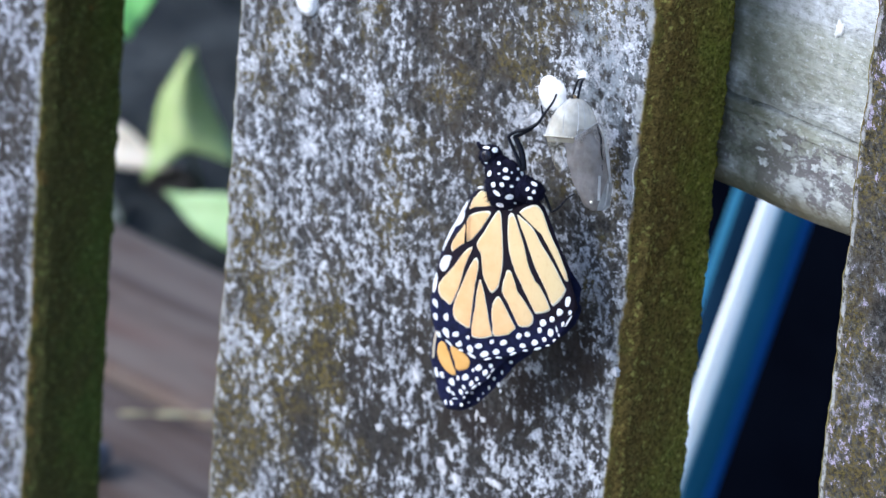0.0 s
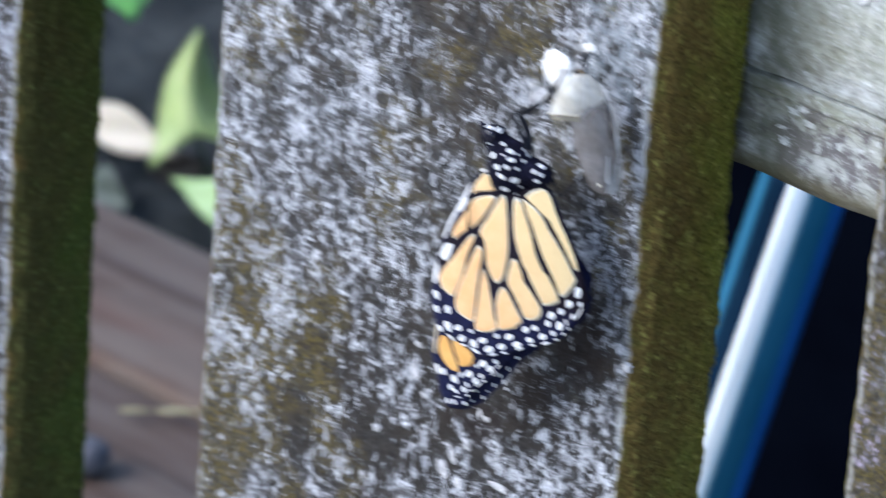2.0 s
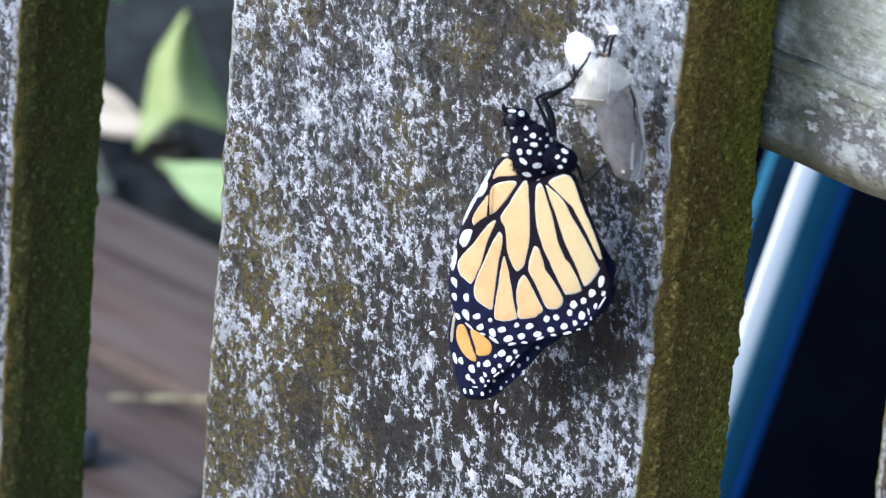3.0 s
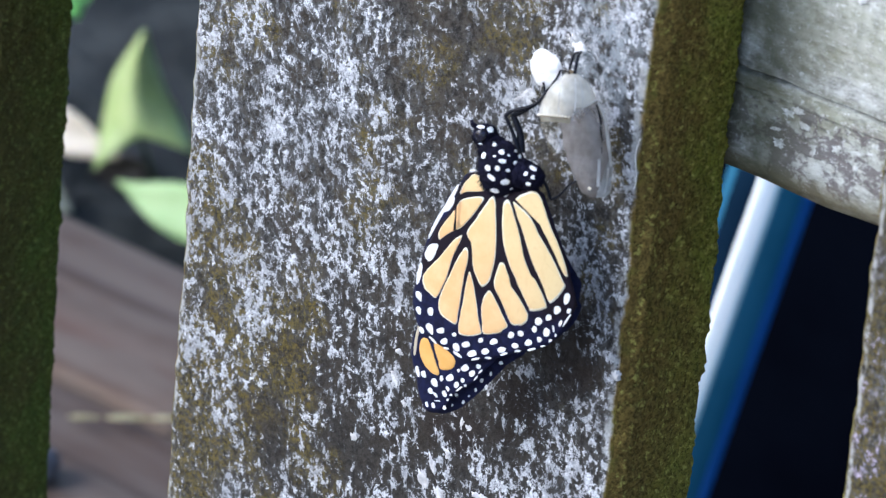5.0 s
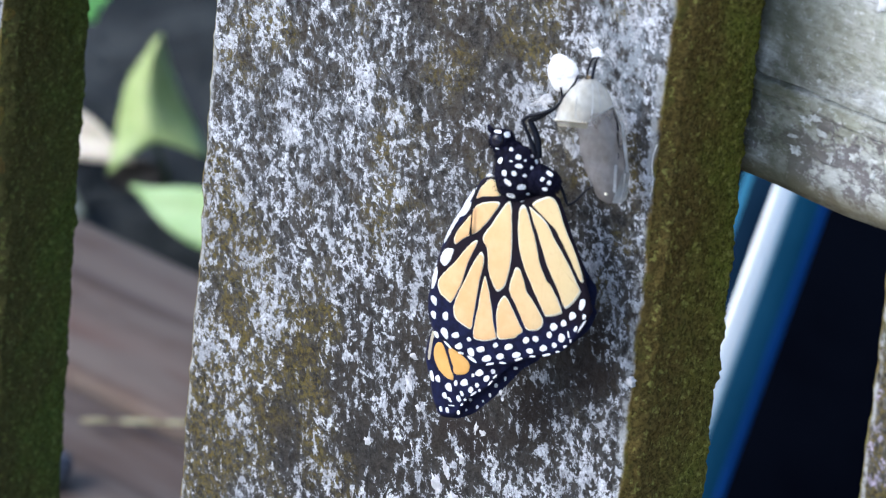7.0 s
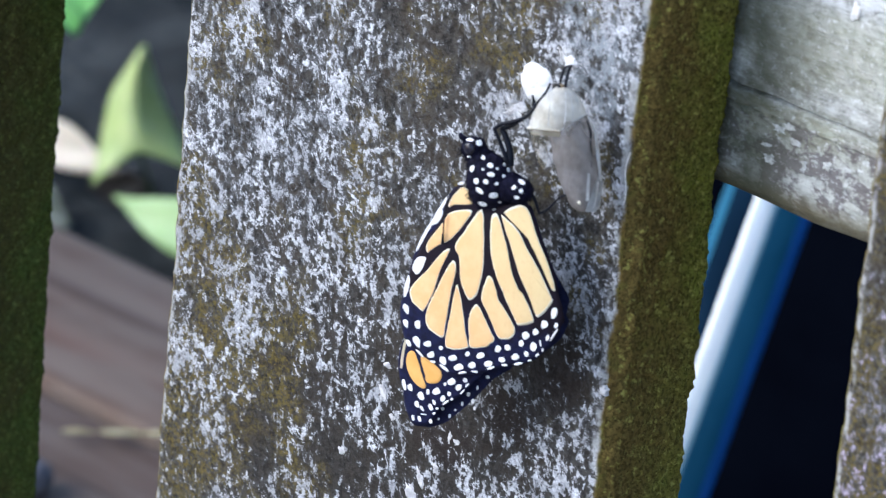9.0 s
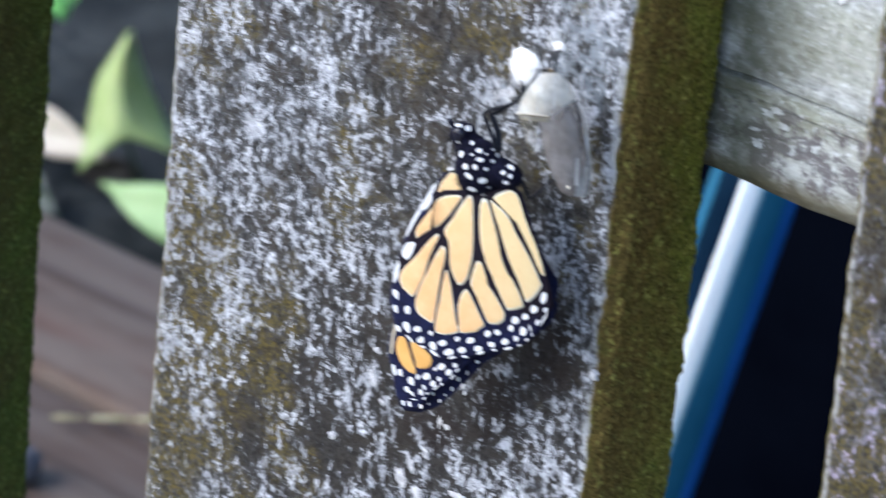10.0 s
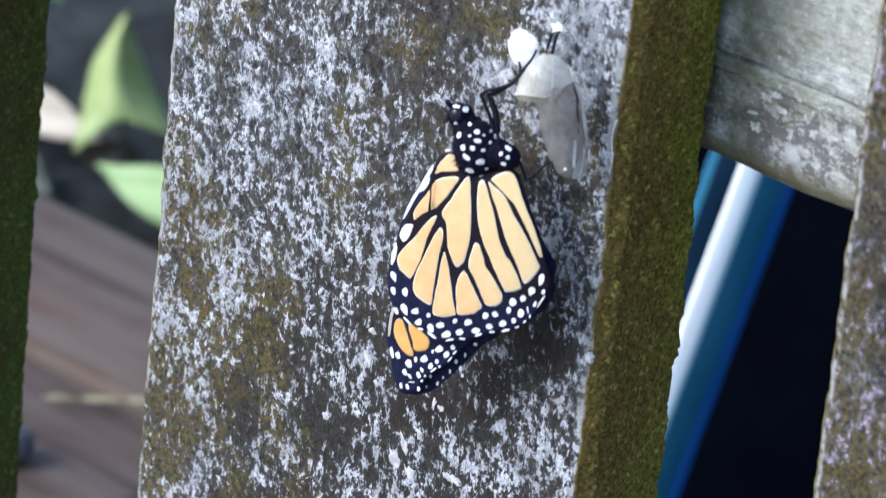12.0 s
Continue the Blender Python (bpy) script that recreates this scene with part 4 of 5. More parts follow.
# ---- empty chrysalis ----
def chrysalis():
    """A split papery case: a milky domed cap, a grey see-through body below it, folded along one edge."""
    at = rise((0.0354, -0.0065, 0.0466))
    across, down, out = Vector((0.728, 0.679, 0.095)), Vector((0.339, -0.2365, -0.910)), Vector((0.596, -0.695, 0.403))
    c = thing("chrysalis", at, "empty split chrysalis shell hanging from silk, milky and translucent", "chrysalis")
    # millimetres below the tip: the two edges
    CAP_E = [(0, -0.3, 0.3), (0.2, -0.85, 0.95), (0.7, -1.45, 1.7), (1.5, -2.5, 2.5), (2.9, -3.5, 3.2), (3.9, -4.0, 3.5), (4.6, -4.3, 3.6), (5.8, -4.7, 3.75), (7.2, -4.75, 3.8)]
    BODY_E = [(3.9, -2.4, 3.5), (6.5, -1.75, 4.75), (9.3, -1.3, 5.25), (12.1, -0.8, 5.5), (14.0, 0.0, 5.55), (15.7, 0.85, 5.4), (16.8, 1.5, 5.1), (17.5, 2.5, 4.3), (17.7, 3.2, 3.6)]
    FLAP_E = [(6.6, -4.0, -1.4), (8.4, -3.6, -1.9), (9.8, -3.2, -1.7), (10.8, -2.8, -2.1), (11.3, -2.5, -2.4)]

    def edges(keys, y):
        for (a, la, ra), (b, lb, rb) in zip(keys, keys[1:]):
            if y <= b:
                f = max(0.0, (y - a) / (b - a))
                return la + (lb - la) * f, ra + (rb - ra) * f
        return keys[-1][1:]

    def surface(keys, y, a, puff=0.0, depth=0.85):
        l, r = edges(keys, y)
        mid, half = (l + r) / 2, (r - l) / 2 + puff
        n = half * depth * math.cos(a) - 0.34 * y + 0.6 * mid
        return (across * (mid + half * math.sin(a)) + down * y + out * n) / 1000

    def cap_end(a):
        """How far the cap reaches down: its rim climbs to one side."""
        s = math.sin(a)
        return 5.9 + 0.5 * (s + 1) if s < 0.05 else 6.43 - 2.6 * ((s - 0.05) / 0.95) ** 0.8

    def skin(name, keys, y0, y1, a0, a1, mat, label="", puff=0.0, rows=24, cols=28, depth=0.85, parent=None, crease=0.05):
        """A sheet of skin between two heights and two pairs of angles round the axis."""
        bm = bmesh.new()
        g = {}
        for i in range(rows + 1):
            f = i / rows
            for k in range(cols + 1):
                h = k / cols
                a = radians((a0[0] + (a0[1] - a0[0]) * f) * (1 - h) + (a1[0] + (a1[1] - a1[0]) * f) * h)
                top = y0(a) if callable(y0) else y0
                low = y1(a) if callable(y1) else y1
                y = top + (low - top) * f
                p = crease * noise.noise(Vector((y * 0.55, a * 2.2, len(name)))) + 0.5 * crease * noise.noise(Vector((y * 0.9, a * 7.0, 4.0)))
                g[i, k] = bm.verts.new(surface(keys, y, a, puff + p, depth))
        for i in range(rows):
            for k in range(cols):
                bm.faces.new((g[i, k], g[i, k + 1], g[i + 1, k + 1], g[i + 1, k]))
        return part(name, bm, mat, parent or c, label)

    cap = skin("cap", CAP_E, 0.0, cap_end, (-180, -180), (180, 180), CAP, "milky white domed cap", 0.0, 26, 64, crease=0.09)
    skin("lip", CAP_E, lambda a: cap_end(a) + 0.06, lambda a: cap_end(a) + 0.75, (-72, -66), (8, 2), FLAP, "beige lip below the dotted rim", -0.12, 6, 20)
    skin("seam", CAP_E, lambda a: cap_end(a) - 0.10, lambda a: cap_end(a) + 0.14, (6, 6), (88, 88), RIM, "pale folded seam", 0.10, 4, 24)
    for a0_, a1_, low in ((-34, -20, 5.6), (12, 10, 5.9), (30, 26, 5.0), (52, 44, 4.2)):
        skin("crease", CAP_E, 0.6, low, (a0_, a1_), (a0_ + 3, a1_ + 2), RIM, "", 0.06, 16, 2)
    part("tip", blob_bm((0.00055, 0.00050, 0.00045), surface(CAP_E, 0.12, 0.0) - out * 0.0002, 0.00008, 1500, 16), BAND, cap, "brownish tip")
    shell = skin("shell", BODY_E, 5.0, 17.7, (-90, -90), (78, 86), SHELL, "clear grey shell", 0.0, 40, 36, crease=0.16)
    skin("back_shell", BODY_E, 4.4, 17.6, (92, 92), (268, 268), SHELL, "", -0.05, 30, 24)
    skin("flap", FLAP_E, 6.6, 11.4, (-90, -90), (70, 60), FLAP, "loose torn beige flap", 0.1, 18, 14, 0.35, crease=0.35)
    skin("slit", BODY_E, 7.6, 11.4, (40, 34), (47, 36), LEG, "dark open slit", 0.05, 16, 4)
    skin("slit", BODY_E, 4.6, 7.4, (56, 42), (63, 50), LEG, "", 0.05, 12, 3)
    skin("rim", BODY_E, 4.3, 9.6, (64, 52), (84, 70), RIM, "whitish folded rim", 0.22, 24, 6)
    skin("rim", BODY_E, 9.5, 13.2, (52, 58), (70, 74), RIM, "", 0.20, 20, 6)
    skin("rim", BODY_E, 10.6, 17.5, (76, -4), (86, 88), RIM2, "pale folded lower rim", 0.14, 30, 14, crease=0.22)
    skin("rim", BODY_E, 12.2, 16.0, (20, 4), (27, 14), RIM, "", 0.26, 16, 4)
    skin("rim", BODY_E, 13.4, 17.2, (46, 30), (52, 38), RIM, "", 0.26, 16, 4)
    # the glint low on the shell, put in as one pale gold dot
    part("dot", blob_bm((0.00026,) * 3, surface(BODY_E, 16.2, radians(-22), 0.05), 0, 1, 8), GOLD, shell, "tiny pale gold dot")
    skin("band", CAP_E, lambda a: cap_end(a) - 0.02, lambda a: cap_end(a) + 0.10, (-86, -86), (4, 4), BAND, "thin brown-gold band", 0.04, 3, 24)
    for k in range(15):
        a = radians(-78 + 5.6 * k)
        part("dot", blob_bm((0.00013,) * 3, surface(CAP_E, cap_end(a) - 0.12, a, 0.08), 0, 1, 8), GOLD, cap, "tiny pale gold dot")
    for dx, r in ((-0.35, 0.00017), (0.35, 0.00022)):
        stem = [rise((0.0318, -0.0006, 0.0470)) - at + across * (dx * 0.0006), rise((0.0336, -0.0035, 0.0478)) - at + across * (dx * 0.001), surface(CAP_E, 0.25, radians(0)) + across * (dx * 0.0012)]
        part("stem", tube_bm(curve_through(stem, 6, False), [r] * 13, 10), LEG, c, "short black stalk")
    return c


chrysalis()


# ---- butterfly ----
# wing plane: u to the right, v up, in millimetres from the fork of the veins
BU = Vector((math.cos(radians(14)), math.sin(radians(14)), 0))
B0 = rise((0.0278, -0.012, 0.012))


def wing_point(u, v, w=0.0):
    """Millimetres in the wing plane to metres in the butterfly's space; the wing is slightly cupped."""
    cup = -0.010 * (u - 2) ** 2 - 0.0022 * (v + 2) ** 2
    return Vector((u, -(w + cup), v)) / 1000


def plate(name, loop, mat, parent, w, thick, label="", n=5, rim=None, grow=0.0):
    """A thin cupped plate with the outline of a smooth loop, built of inner rings so that it can bend."""
    pts = curve_through([(x, y, 0) for x, y in loop], n)
    for p in pts:
        p.x += 0.07 * noise.noise(Vector((p.x * 2.3, p.y * 2.3, 1.0 + w))) + 0.05 * noise.noise(Vector((p.x * 6.0, p.y * 6.0, 5.0)))
        p.y += 0.07 * noise.noise(Vector((p.x * 2.3, p.y * 2.3, 9.0 + w))) + 0.05 * noise.noise(Vector((p.x * 6.0, p.y * 6.0, 7.0)))
    if grow:
        area = sum(p.x * q.y - q.x * p.y for p, q in zip(pts, pts[1:] + pts[:1]))
        side = grow if area > 0 else -grow
        flat_ = [(b - a).normalized() for a, b in zip(pts[-1:] + pts[:-1], pts[1:] + pts[:1])]
        for p, d in zip(pts, flat_):
            p.x, p.y = p.x + d.y * side, p.y - d.x * side
    cx = sum(p.x for p in pts) / len(pts)
    cy = sum(p.y for p in pts) / len(pts)
    bm = bmesh.new()
    rings = []
    for f in (1.0, 0.95, 0.75, 0.5, 0.25):
        rings.append([bm.verts.new(wing_point(cx + (p.x - cx) * f, cy + (p.y - cy) * f, w + (thick if f < 1 else thick * 0.35))) for p in pts])
    edge = set(rings[0] + rings[1])
    mid = bm.verts.new(wing_point(cx, cy, w + thick))
    under = [bm.verts.new(wing_point(p.x, p.y, w)) for p in pts]
    m = len(pts)
    for a, b in zip(rings, rings[1:]):
        for k in range(m):
            bm.faces.new((a[k], a[(k + 1) % m], b[(k + 1) % m], b[k]))
    for k in range(m):
        bm.faces.new((rings[-1][k], rings[-1][(k + 1) % m], mid))
        bm.faces.new((rings[0][(k + 1) % m], rings[0][k], under[k], under[(k + 1) % m]))
    bm.faces.new(under[::-1])
    bmesh.ops.recalc_face_normals(bm, faces=bm.faces[:])
    if rim is not None:
        for f in bm.faces:
            f.material_index = 1 if all(v in edge for v in f.verts) else 0
    ob = part(name, bm, mat, parent, label)
    if rim is not None:
        ob.data.materials.append(rim)
    return ob


def spot_mesh(seed):
    """A flat white scale patch with an uneven rim."""
    verts, faces = [(0, -0.00004, 0)], []
    for i, f in enumerate((0.75, 1.0)):
        for k in range(12):
            a = k * math.tau / 12
            r = 0.0005 * f * (1 + 0.30 * noise.noise(Vector((math.cos(a) * 0.9 + seed, math.sin(a) * 0.9, seed * 0.6))))
            verts.append((r * math.cos(a), -0.00003 if i == 0 else 0.0, r * math.sin(a)))
    for k in range(12):
        faces.append((0, 1 + k, 1 + (k + 1) % 12))
        faces.append((1 + k, 13 + k, 13 + (k + 1) % 12, 1 + (k + 1) % 12))
    return mesh_of("white_spot", verts, faces, SPOT)


SPOT_MES = [spot_mesh(1.7 + 2.3 * k) for k in range(6)]
SPOT_COUNT = [0]


def spot(parent, u, v, w, size, aspect=1.0, turn=0.0):
    m = Matrix.Translation(wing_point(u, v, w)) @ Matrix.Rotation(turn, 4, "Y") @ Matrix.Diagonal((0.94 * size * aspect, 1, 0.94 * size, 1))
    SPOT_COUNT[0] += 1
    return piece("white_spot", SPOT_MES[SPOT_COUNT[0] % 6], parent, "", m)


HIND = [(-1.2, 15.4), (-4.1, 16.7), (-5.5, 15.0), (-6.2, 13.1), (-6.5, 11.5), (-7.4, 9.3), (-9.1, 6.9), (-9.8, 5.1), (-10.6, 3.3), (-11.1, 1.3), (-11.7, -1.7), (-12.2, -3.6), (-12.2, -5.8), (-11.8, -7.5), (-11.1, -9.1), (-9.8, -10.3), (-8.5, -10.3), (-6.8, -11.0), (-4.7, -11.3), (-3.1, -12.0), (-1.9, -12.0), (0.3, -11.2), (2.2, -10.4), (3.7, -9.5), (5.7, -8.3), (7.5, -7.6), (9.5, -6.5), (10.9, -5.4), (12.2, -3.5), (13.1, -1.6), (13.8, 0.4), (14.0, 1.3), (13.4, 3.3), (12.7, 5.2), (12.0, 7.4), (10.9, 9.5), (9.5, 12.1), (8.3, 14.5), (7.4, 16.0), (6.5, 16.9), (4.9, 16.7), (2.6, 15.7)]
FORE = [(-2.3, 15.2), (-5.2, 15.9), (-6.3, 14.4), (-7.6, 12.5), (-8.9, 9.6), (-10.3, 6.6), (-11.1, 4.0), (-11.8, 0.4), (-12.5, -3.9), (-12.7, -7.2), (-11.6, -9.5), (-12.2, -11.8), (-12.5, -14.4), (-12.0, -16.4), (-11.3, -17.8), (-10.8, -20.3), (-10.0, -21.9), (-9.0, -23.0), (-7.6, -22.8), (-6.1, -21.7), (-5.2, -20.0), (-4.7, -19.1), (-2.8, -17.0), (-0.7, -15.1), (0.8, -12.8), (2.4, -10.7), (2.6, -9.3), (2.2, -5.1), (1.9, 8.1), (0.0, 12.5)]
FAR_FORE = [(-3.9, -15.8), (-8.8, -20.8), (-10.1, -23.1), (-9.3, -23.9), (-7.5, -23.6), (-6.2, -23.0), (-5.0, -22.2), (-3.4, -20.8), (-2.2, -19.3), (-0.7, -17.5), (0.6, -15.8), (1.9, -13.9), (3.0, -12.3), (4.0, -10.8), (6.0, -9.1), (5.7, -6.2), (-0.4, -8.1)]
FAR_HIND = [(1.7, 14.4), (5.8, 16.0), (7.0, 14.7), (8.4, 12.1), (9.9, 9.2), (11.4, 6.6), (12.6, 5.0), (13.5, 3.6), (13.4, 1.1), (13.8, 0.2), (13.3, -1.9), (12.5, -3.4), (10.4, -5.8), (8.3, -7.7), (6.3, -8.6), (3.1, -8.3), (2.6, -2.3)]
# cells between the veins, from the leading edge to the body
LEADING_CELLS = [
    [(-5.6, 13.1), (-5.3, 14.4), (-4.5, 15.7), (-3.7, 16.6), (-2.7, 16.5), (-1.8, 16.1), (-1.0, 15.9), (-1.3, 15.4), (-2.1, 15.5), (-2.9, 15.8), (-3.4, 15.7), (-3.1, 15.4), (-2.4, 15.1), (-1.7, 14.8), (-3.6, 14.1), (-4.9, 13.6)],
    [(-8.6, 6.0), (-8.1, 7.3), (-7.0, 9.1), (-6.0, 10.8), (-5.5, 11.9), (-4.4, 12.8), (-2.8, 13.5), (-1.7, 13.7), (-2.0, 12.7), (-3.1, 10.7), (-4.2, 9.0), (-5.1, 8.0), (-6.2, 7.2), (-7.6, 5.9), (-8.3, 5.2)],
]
OUTER_CELLS = [
    [(-4.7, 7.0), (-5.7, 6.0), (-6.7, 4.5), (-8.5, 1.8), (-10.1, -0.4), (-10.7, -1.8), (-10.1, -3.1), (-9.1, -3.6), (-8.2, -3.9), (-7.8, -3.5), (-7.4, -2.6), (-6.5, -0.2), (-5.8, 3.2), (-4.9, 5.7), (-4.6, 6.7)],
    [(-3.7, 5.5), (-4.4, 4.3), (-5.2, 2.5), (-6.1, -0.1), (-6.8, -1.9), (-7.3, -3.6), (-7.4, -4.8), (-7.1, -5.8), (-6.1, -6.4), (-4.7, -6.7), (-4.2, -6.7), (-4.0, -6.1), (-3.9, -4.2), (-3.7, -1.4), (-3.5, 1.4), (-3.2, 3.2), (-3.2, 5.0)],
]
MIDDLE_CELLS = [
    [(-2.7, 2.0), (-3.0, -0.2), (-3.2, -2.8), (-3.5, -5.0), (-3.6, -7.2), (-3.3, -8.0), (-1.6, -7.7), (0.0, -6.9), (0.1, -6.4), (-0.6, -4.3), (-1.1, -2.1), (-1.7, -0.1), (-2.3, 1.5)],
    [(-0.5, 14.1), (-1.4, 12.4), (-2.6, 10.0), (-3.6, 8.1), (-3.5, 7.2), (-2.8, 6.4), (-2.4, 4.7), (-2.1, 3.0), (-1.4, 1.7), (-0.6, 0.6), (-0.1, 0.6), (0.6, 1.5), (1.0, 3.3), (1.2, 5.8), (1.0, 8.7), (0.6, 11.5), (0.1, 14.1)],
    [(0.8, 0.1), (0.1, -1.1), (-0.1, -3.0), (0.2, -5.0), (0.6, -6.6), (2.8, -5.9), (3.6, -5.1), (4.2, -4.4), (3.6, -3.4), (2.4, -1.6), (1.4, -0.2)],
]
LOWER_CELLS = [
    [(2.2, 5.0), (1.8, 3.6), (1.5, 1.8), (1.8, 0.7), (2.9, -0.8), (4.0, -2.6), (4.9, -3.9), (6.6, -3.5), (7.2, -2.2), (6.6, -1.0), (5.2, 0.7), (4.1, 1.9), (3.7, 3.0), (2.9, 4.6)],
    [(1.7, 14.1), (1.6, 12.7), (1.8, 10.7), (2.2, 8.5), (3.0, 6.3), (3.8, 4.7), (4.8, 3.2), (5.0, 2.8), (6.1, 1.0), (7.2, -0.7), (7.6, -1.1), (8.7, -0.8), (9.5, -0.3), (9.7, 0.2), (9.0, 1.7), (7.6, 3.8), (7.2, 3.9), (5.7, 6.5), (4.8, 9.2), (3.7, 11.8), (2.4, 14.3)],
]
BODY_CELLS = [
    [(3.1, 14.4), (3.4, 13.7), (4.0, 12.4), (4.9, 10.8), (5.9, 8.6), (6.9, 6.5), (8.0, 4.7), (8.9, 3.2), (10.1, 0.9), (10.8, 1.2), (11.6, 2.5), (12.1, 3.8), (11.8, 4.3), (10.3, 6.8), (9.0, 8.7), (7.5, 10.5), (6.3, 12.3), (5.1, 13.4), (3.9, 14.0)],
    [(3.4, 14.9), (4.2, 15.8), (5.6, 16.6), (6.5, 16.5), (7.4, 15.4), (8.4, 13.3), (9.5, 11.3), (10.7, 9.2), (11.8, 6.8), (12.3, 5.4), (11.8, 5.5), (10.9, 7.0), (9.6, 9.1), (8.2, 11.1), (6.9, 12.8), (5.7, 14.0), (4.3, 14.8)],
]
FORE_CELLS = [
    [(-10.4, -11.6), (-9.5, -11.3), (-8.9, -12.0), (-8.2, -13.3), (-7.6, -14.6), (-7.0, -15.7), (-7.2, -16.4), (-8.5, -16.4), (-9.9, -15.5), (-10.7, -14.3), (-10.9, -12.8)],
    [(-8.2, -11.5), (-7.3, -11.4), (-5.8, -11.8), (-4.5, -12.6), (-4.3, -13.4), (-4.7, -14.4), (-5.9, -15.1), (-6.9, -15.2), (-7.2, -14.2), (-7.9, -12.9)],
    [(-11.2, -9.4), (-11.7, -11.2), (-11.9, -13.2), (-11.9, -14.8), (-11.5, -14.6), (-11.3, -12.3), (-11.0, -10.0)],
]
HIND_STREAKS = [
    [(-10.7, 1.8), (-10.5, 2.8), (-10.0, 3.7), (-9.2, 4.2), (-8.5, 4.3), (-8.5, 3.7), (-9.1, 1.9), (-9.9, 1.2)],
    [(-11.8, -3.0), (-11.8, -1.4), (-11.3, 0.5), (-10.9, -0.1), (-11.0, -1.7), (-11.4, -2.9)],
    [(-8.0, 9.6), (-7.6, 10.6), (-7.2, 11.3), (-6.6, 12.3), (-6.4, 11.6), (-7.1, 10.1), (-7.8, 9.6)],
]
COSTA = [(-10.9, 4.2), (-10.1, 6.8), (-8.7, 9.7), (-7.4, 12.6), (-6.4, 14.2), (-6.4, 13.6), (-7.3, 11.4), (-8.6, 8.9), (-9.7, 6.4), (-10.5, 4.5)]
# white spots: u, v, size, aspect, turn
HIND_SPOTS_1 = [(-10.9, -4.7, 1.21, 1.43, 0.82), (-8.6, -6.2, 1.37, 1.17, 1.46), (-10.8, -6.9, 1.06, 1.32, 0.82), (-8.4, -9.0, 1.34, 1.46, 0.78), (-6.5, -8.5, 0.95, 1.74, -0.37), (-10.1, -9.8, 0.89, 1.4, 0.86), (-5.8, -10.0, 0.98, 1.6, -0.53), (-4.3, -8.4, 0.71, 1.29, -0.85), (-3.7, -10.2, 1.27, 1.1, 0.81), (-2.1, -9.2, 0.93, 1.72, -0.45), (0.2, -7.8, 0.72, 1.27, -0.79), (2.3, -7.4, 0.95, 1.71, -0.66), (4.9, -5.6, 0.94, 1.2, -0.89), (6.3, -5.0, 0.97, 1.24, -0.65), (8.3, -3.8, 0.86, 1.28, -1.4), (8.8, -2.4, 1.19, 1.18, -0.72), (10.2, -1.5, 1.01, 1.09, -0.59), (11.3, -0.1, 1.21, 1.37, -0.9)]
HIND_SPOTS_2 = [(12.5, 1.9, 1.08, 1.74, -1.27), (13.0, 0.1, 0.65, 1.7, -1.2), (12.0, -2.0, 0.54, 2.05, -1.26), (10.1, -3.8, 1.22, 1.18, -1.2), (11.1, -3.1, 0.35, 3.02, 1.32), (9.2, -5.2, 0.86, 1.14, -1.24), (7.6, -6.1, 0.99, 1.3, -0.52), (5.6, -7.1, 0.88, 1.56, -0.41), (3.6, -8.3, 0.92, 1.66, -0.55), (1.1, -9.3, 0.98, 1.38, -0.57), (-1.0, -10.3, 1.04, 1.68, -0.52)]
HIND_SPOTS_3 = [(-0.4, -11.0, 0.4, 4.14, -0.48), (1.6, -10.2, 0.37, 2.9, -0.17), (4.0, -8.9, 0.4, 4.21, -0.6), (6.1, -7.8, 0.36, 2.93, -0.3), (8.2, -7.0, 0.4, 3.83, -0.47), (9.8, -6.1, 0.29, 2.7, -0.44), (10.8, -5.0, 0.38, 2.13, -0.91), (11.5, -4.0, 0.34, 1.61, 1.56), (12.8, -1.5, 0.32, 9.98, -1.13), (-5.5, -11.0, 0.39, 2.58, -0.09), (-3.4, -11.3, 0.57, 3.07, 0.35), (-7.9, -10.6, 0.43, 3.76, 0.57), (-4.0, 17.1, 0.5, 2.47, -0.4)]
FORE_SPOTS_1 = [(-10.9, -17.2, 0.81, 2.08, 1.28), (-9.7, -17.2, 1.23, 1.14, -0.76), (-7.6, -17.7, 1.37, 1.03, 0.46), (-6.5, -16.6, 0.62, 1.57, -1.42), (-4.9, -15.9, 1.09, 1.51, -0.6), (-3.6, -14.3, 0.52, 1.38, -1.29), (-2.5, -13.5, 1.04, 1.46, -0.59), (-0.3, -12.5, 0.86, 1.05, 1.26), (-1.3, -14.0, 0.86, 1.58, -1.0), (-2.8, -15.6, 0.7, 1.13, -1.33), (-3.8, -16.7, 0.85, 1.32, -0.99), (-5.3, -17.9, 0.62, 1.54, 0.99), (-5.8, -18.9, 0.86, 1.13, 1.2)]
FORE_SPOTS_2 = [(-8.3, -19.4, 1.12, 1.1, -0.64), (-7.4, -19.7, 0.52, 1.95, 0.66), (-0.6, -14.5, 0.28, 4.31, -1.01), (0.1, -13.2, 0.34, 2.78, -0.88), (-2.3, -16.3, 0.45, 1.34, -0.79), (-3.3, -17.2, 0.34, 3.84, -0.81), (-4.7, -18.7, 0.4, 1.5, -0.62), (-6.9, -20.5, 0.22, 6.5, -0.23), (-8.9, -21.9, 0.62, 1.48, 1.34), (-7.7, -21.6, 0.69, 1.29, 1.26), (-5.7, -21.2, 0.64, 1.27, 1.55), (-5.2, -19.7, 0.38, 1.4, -0.77)]
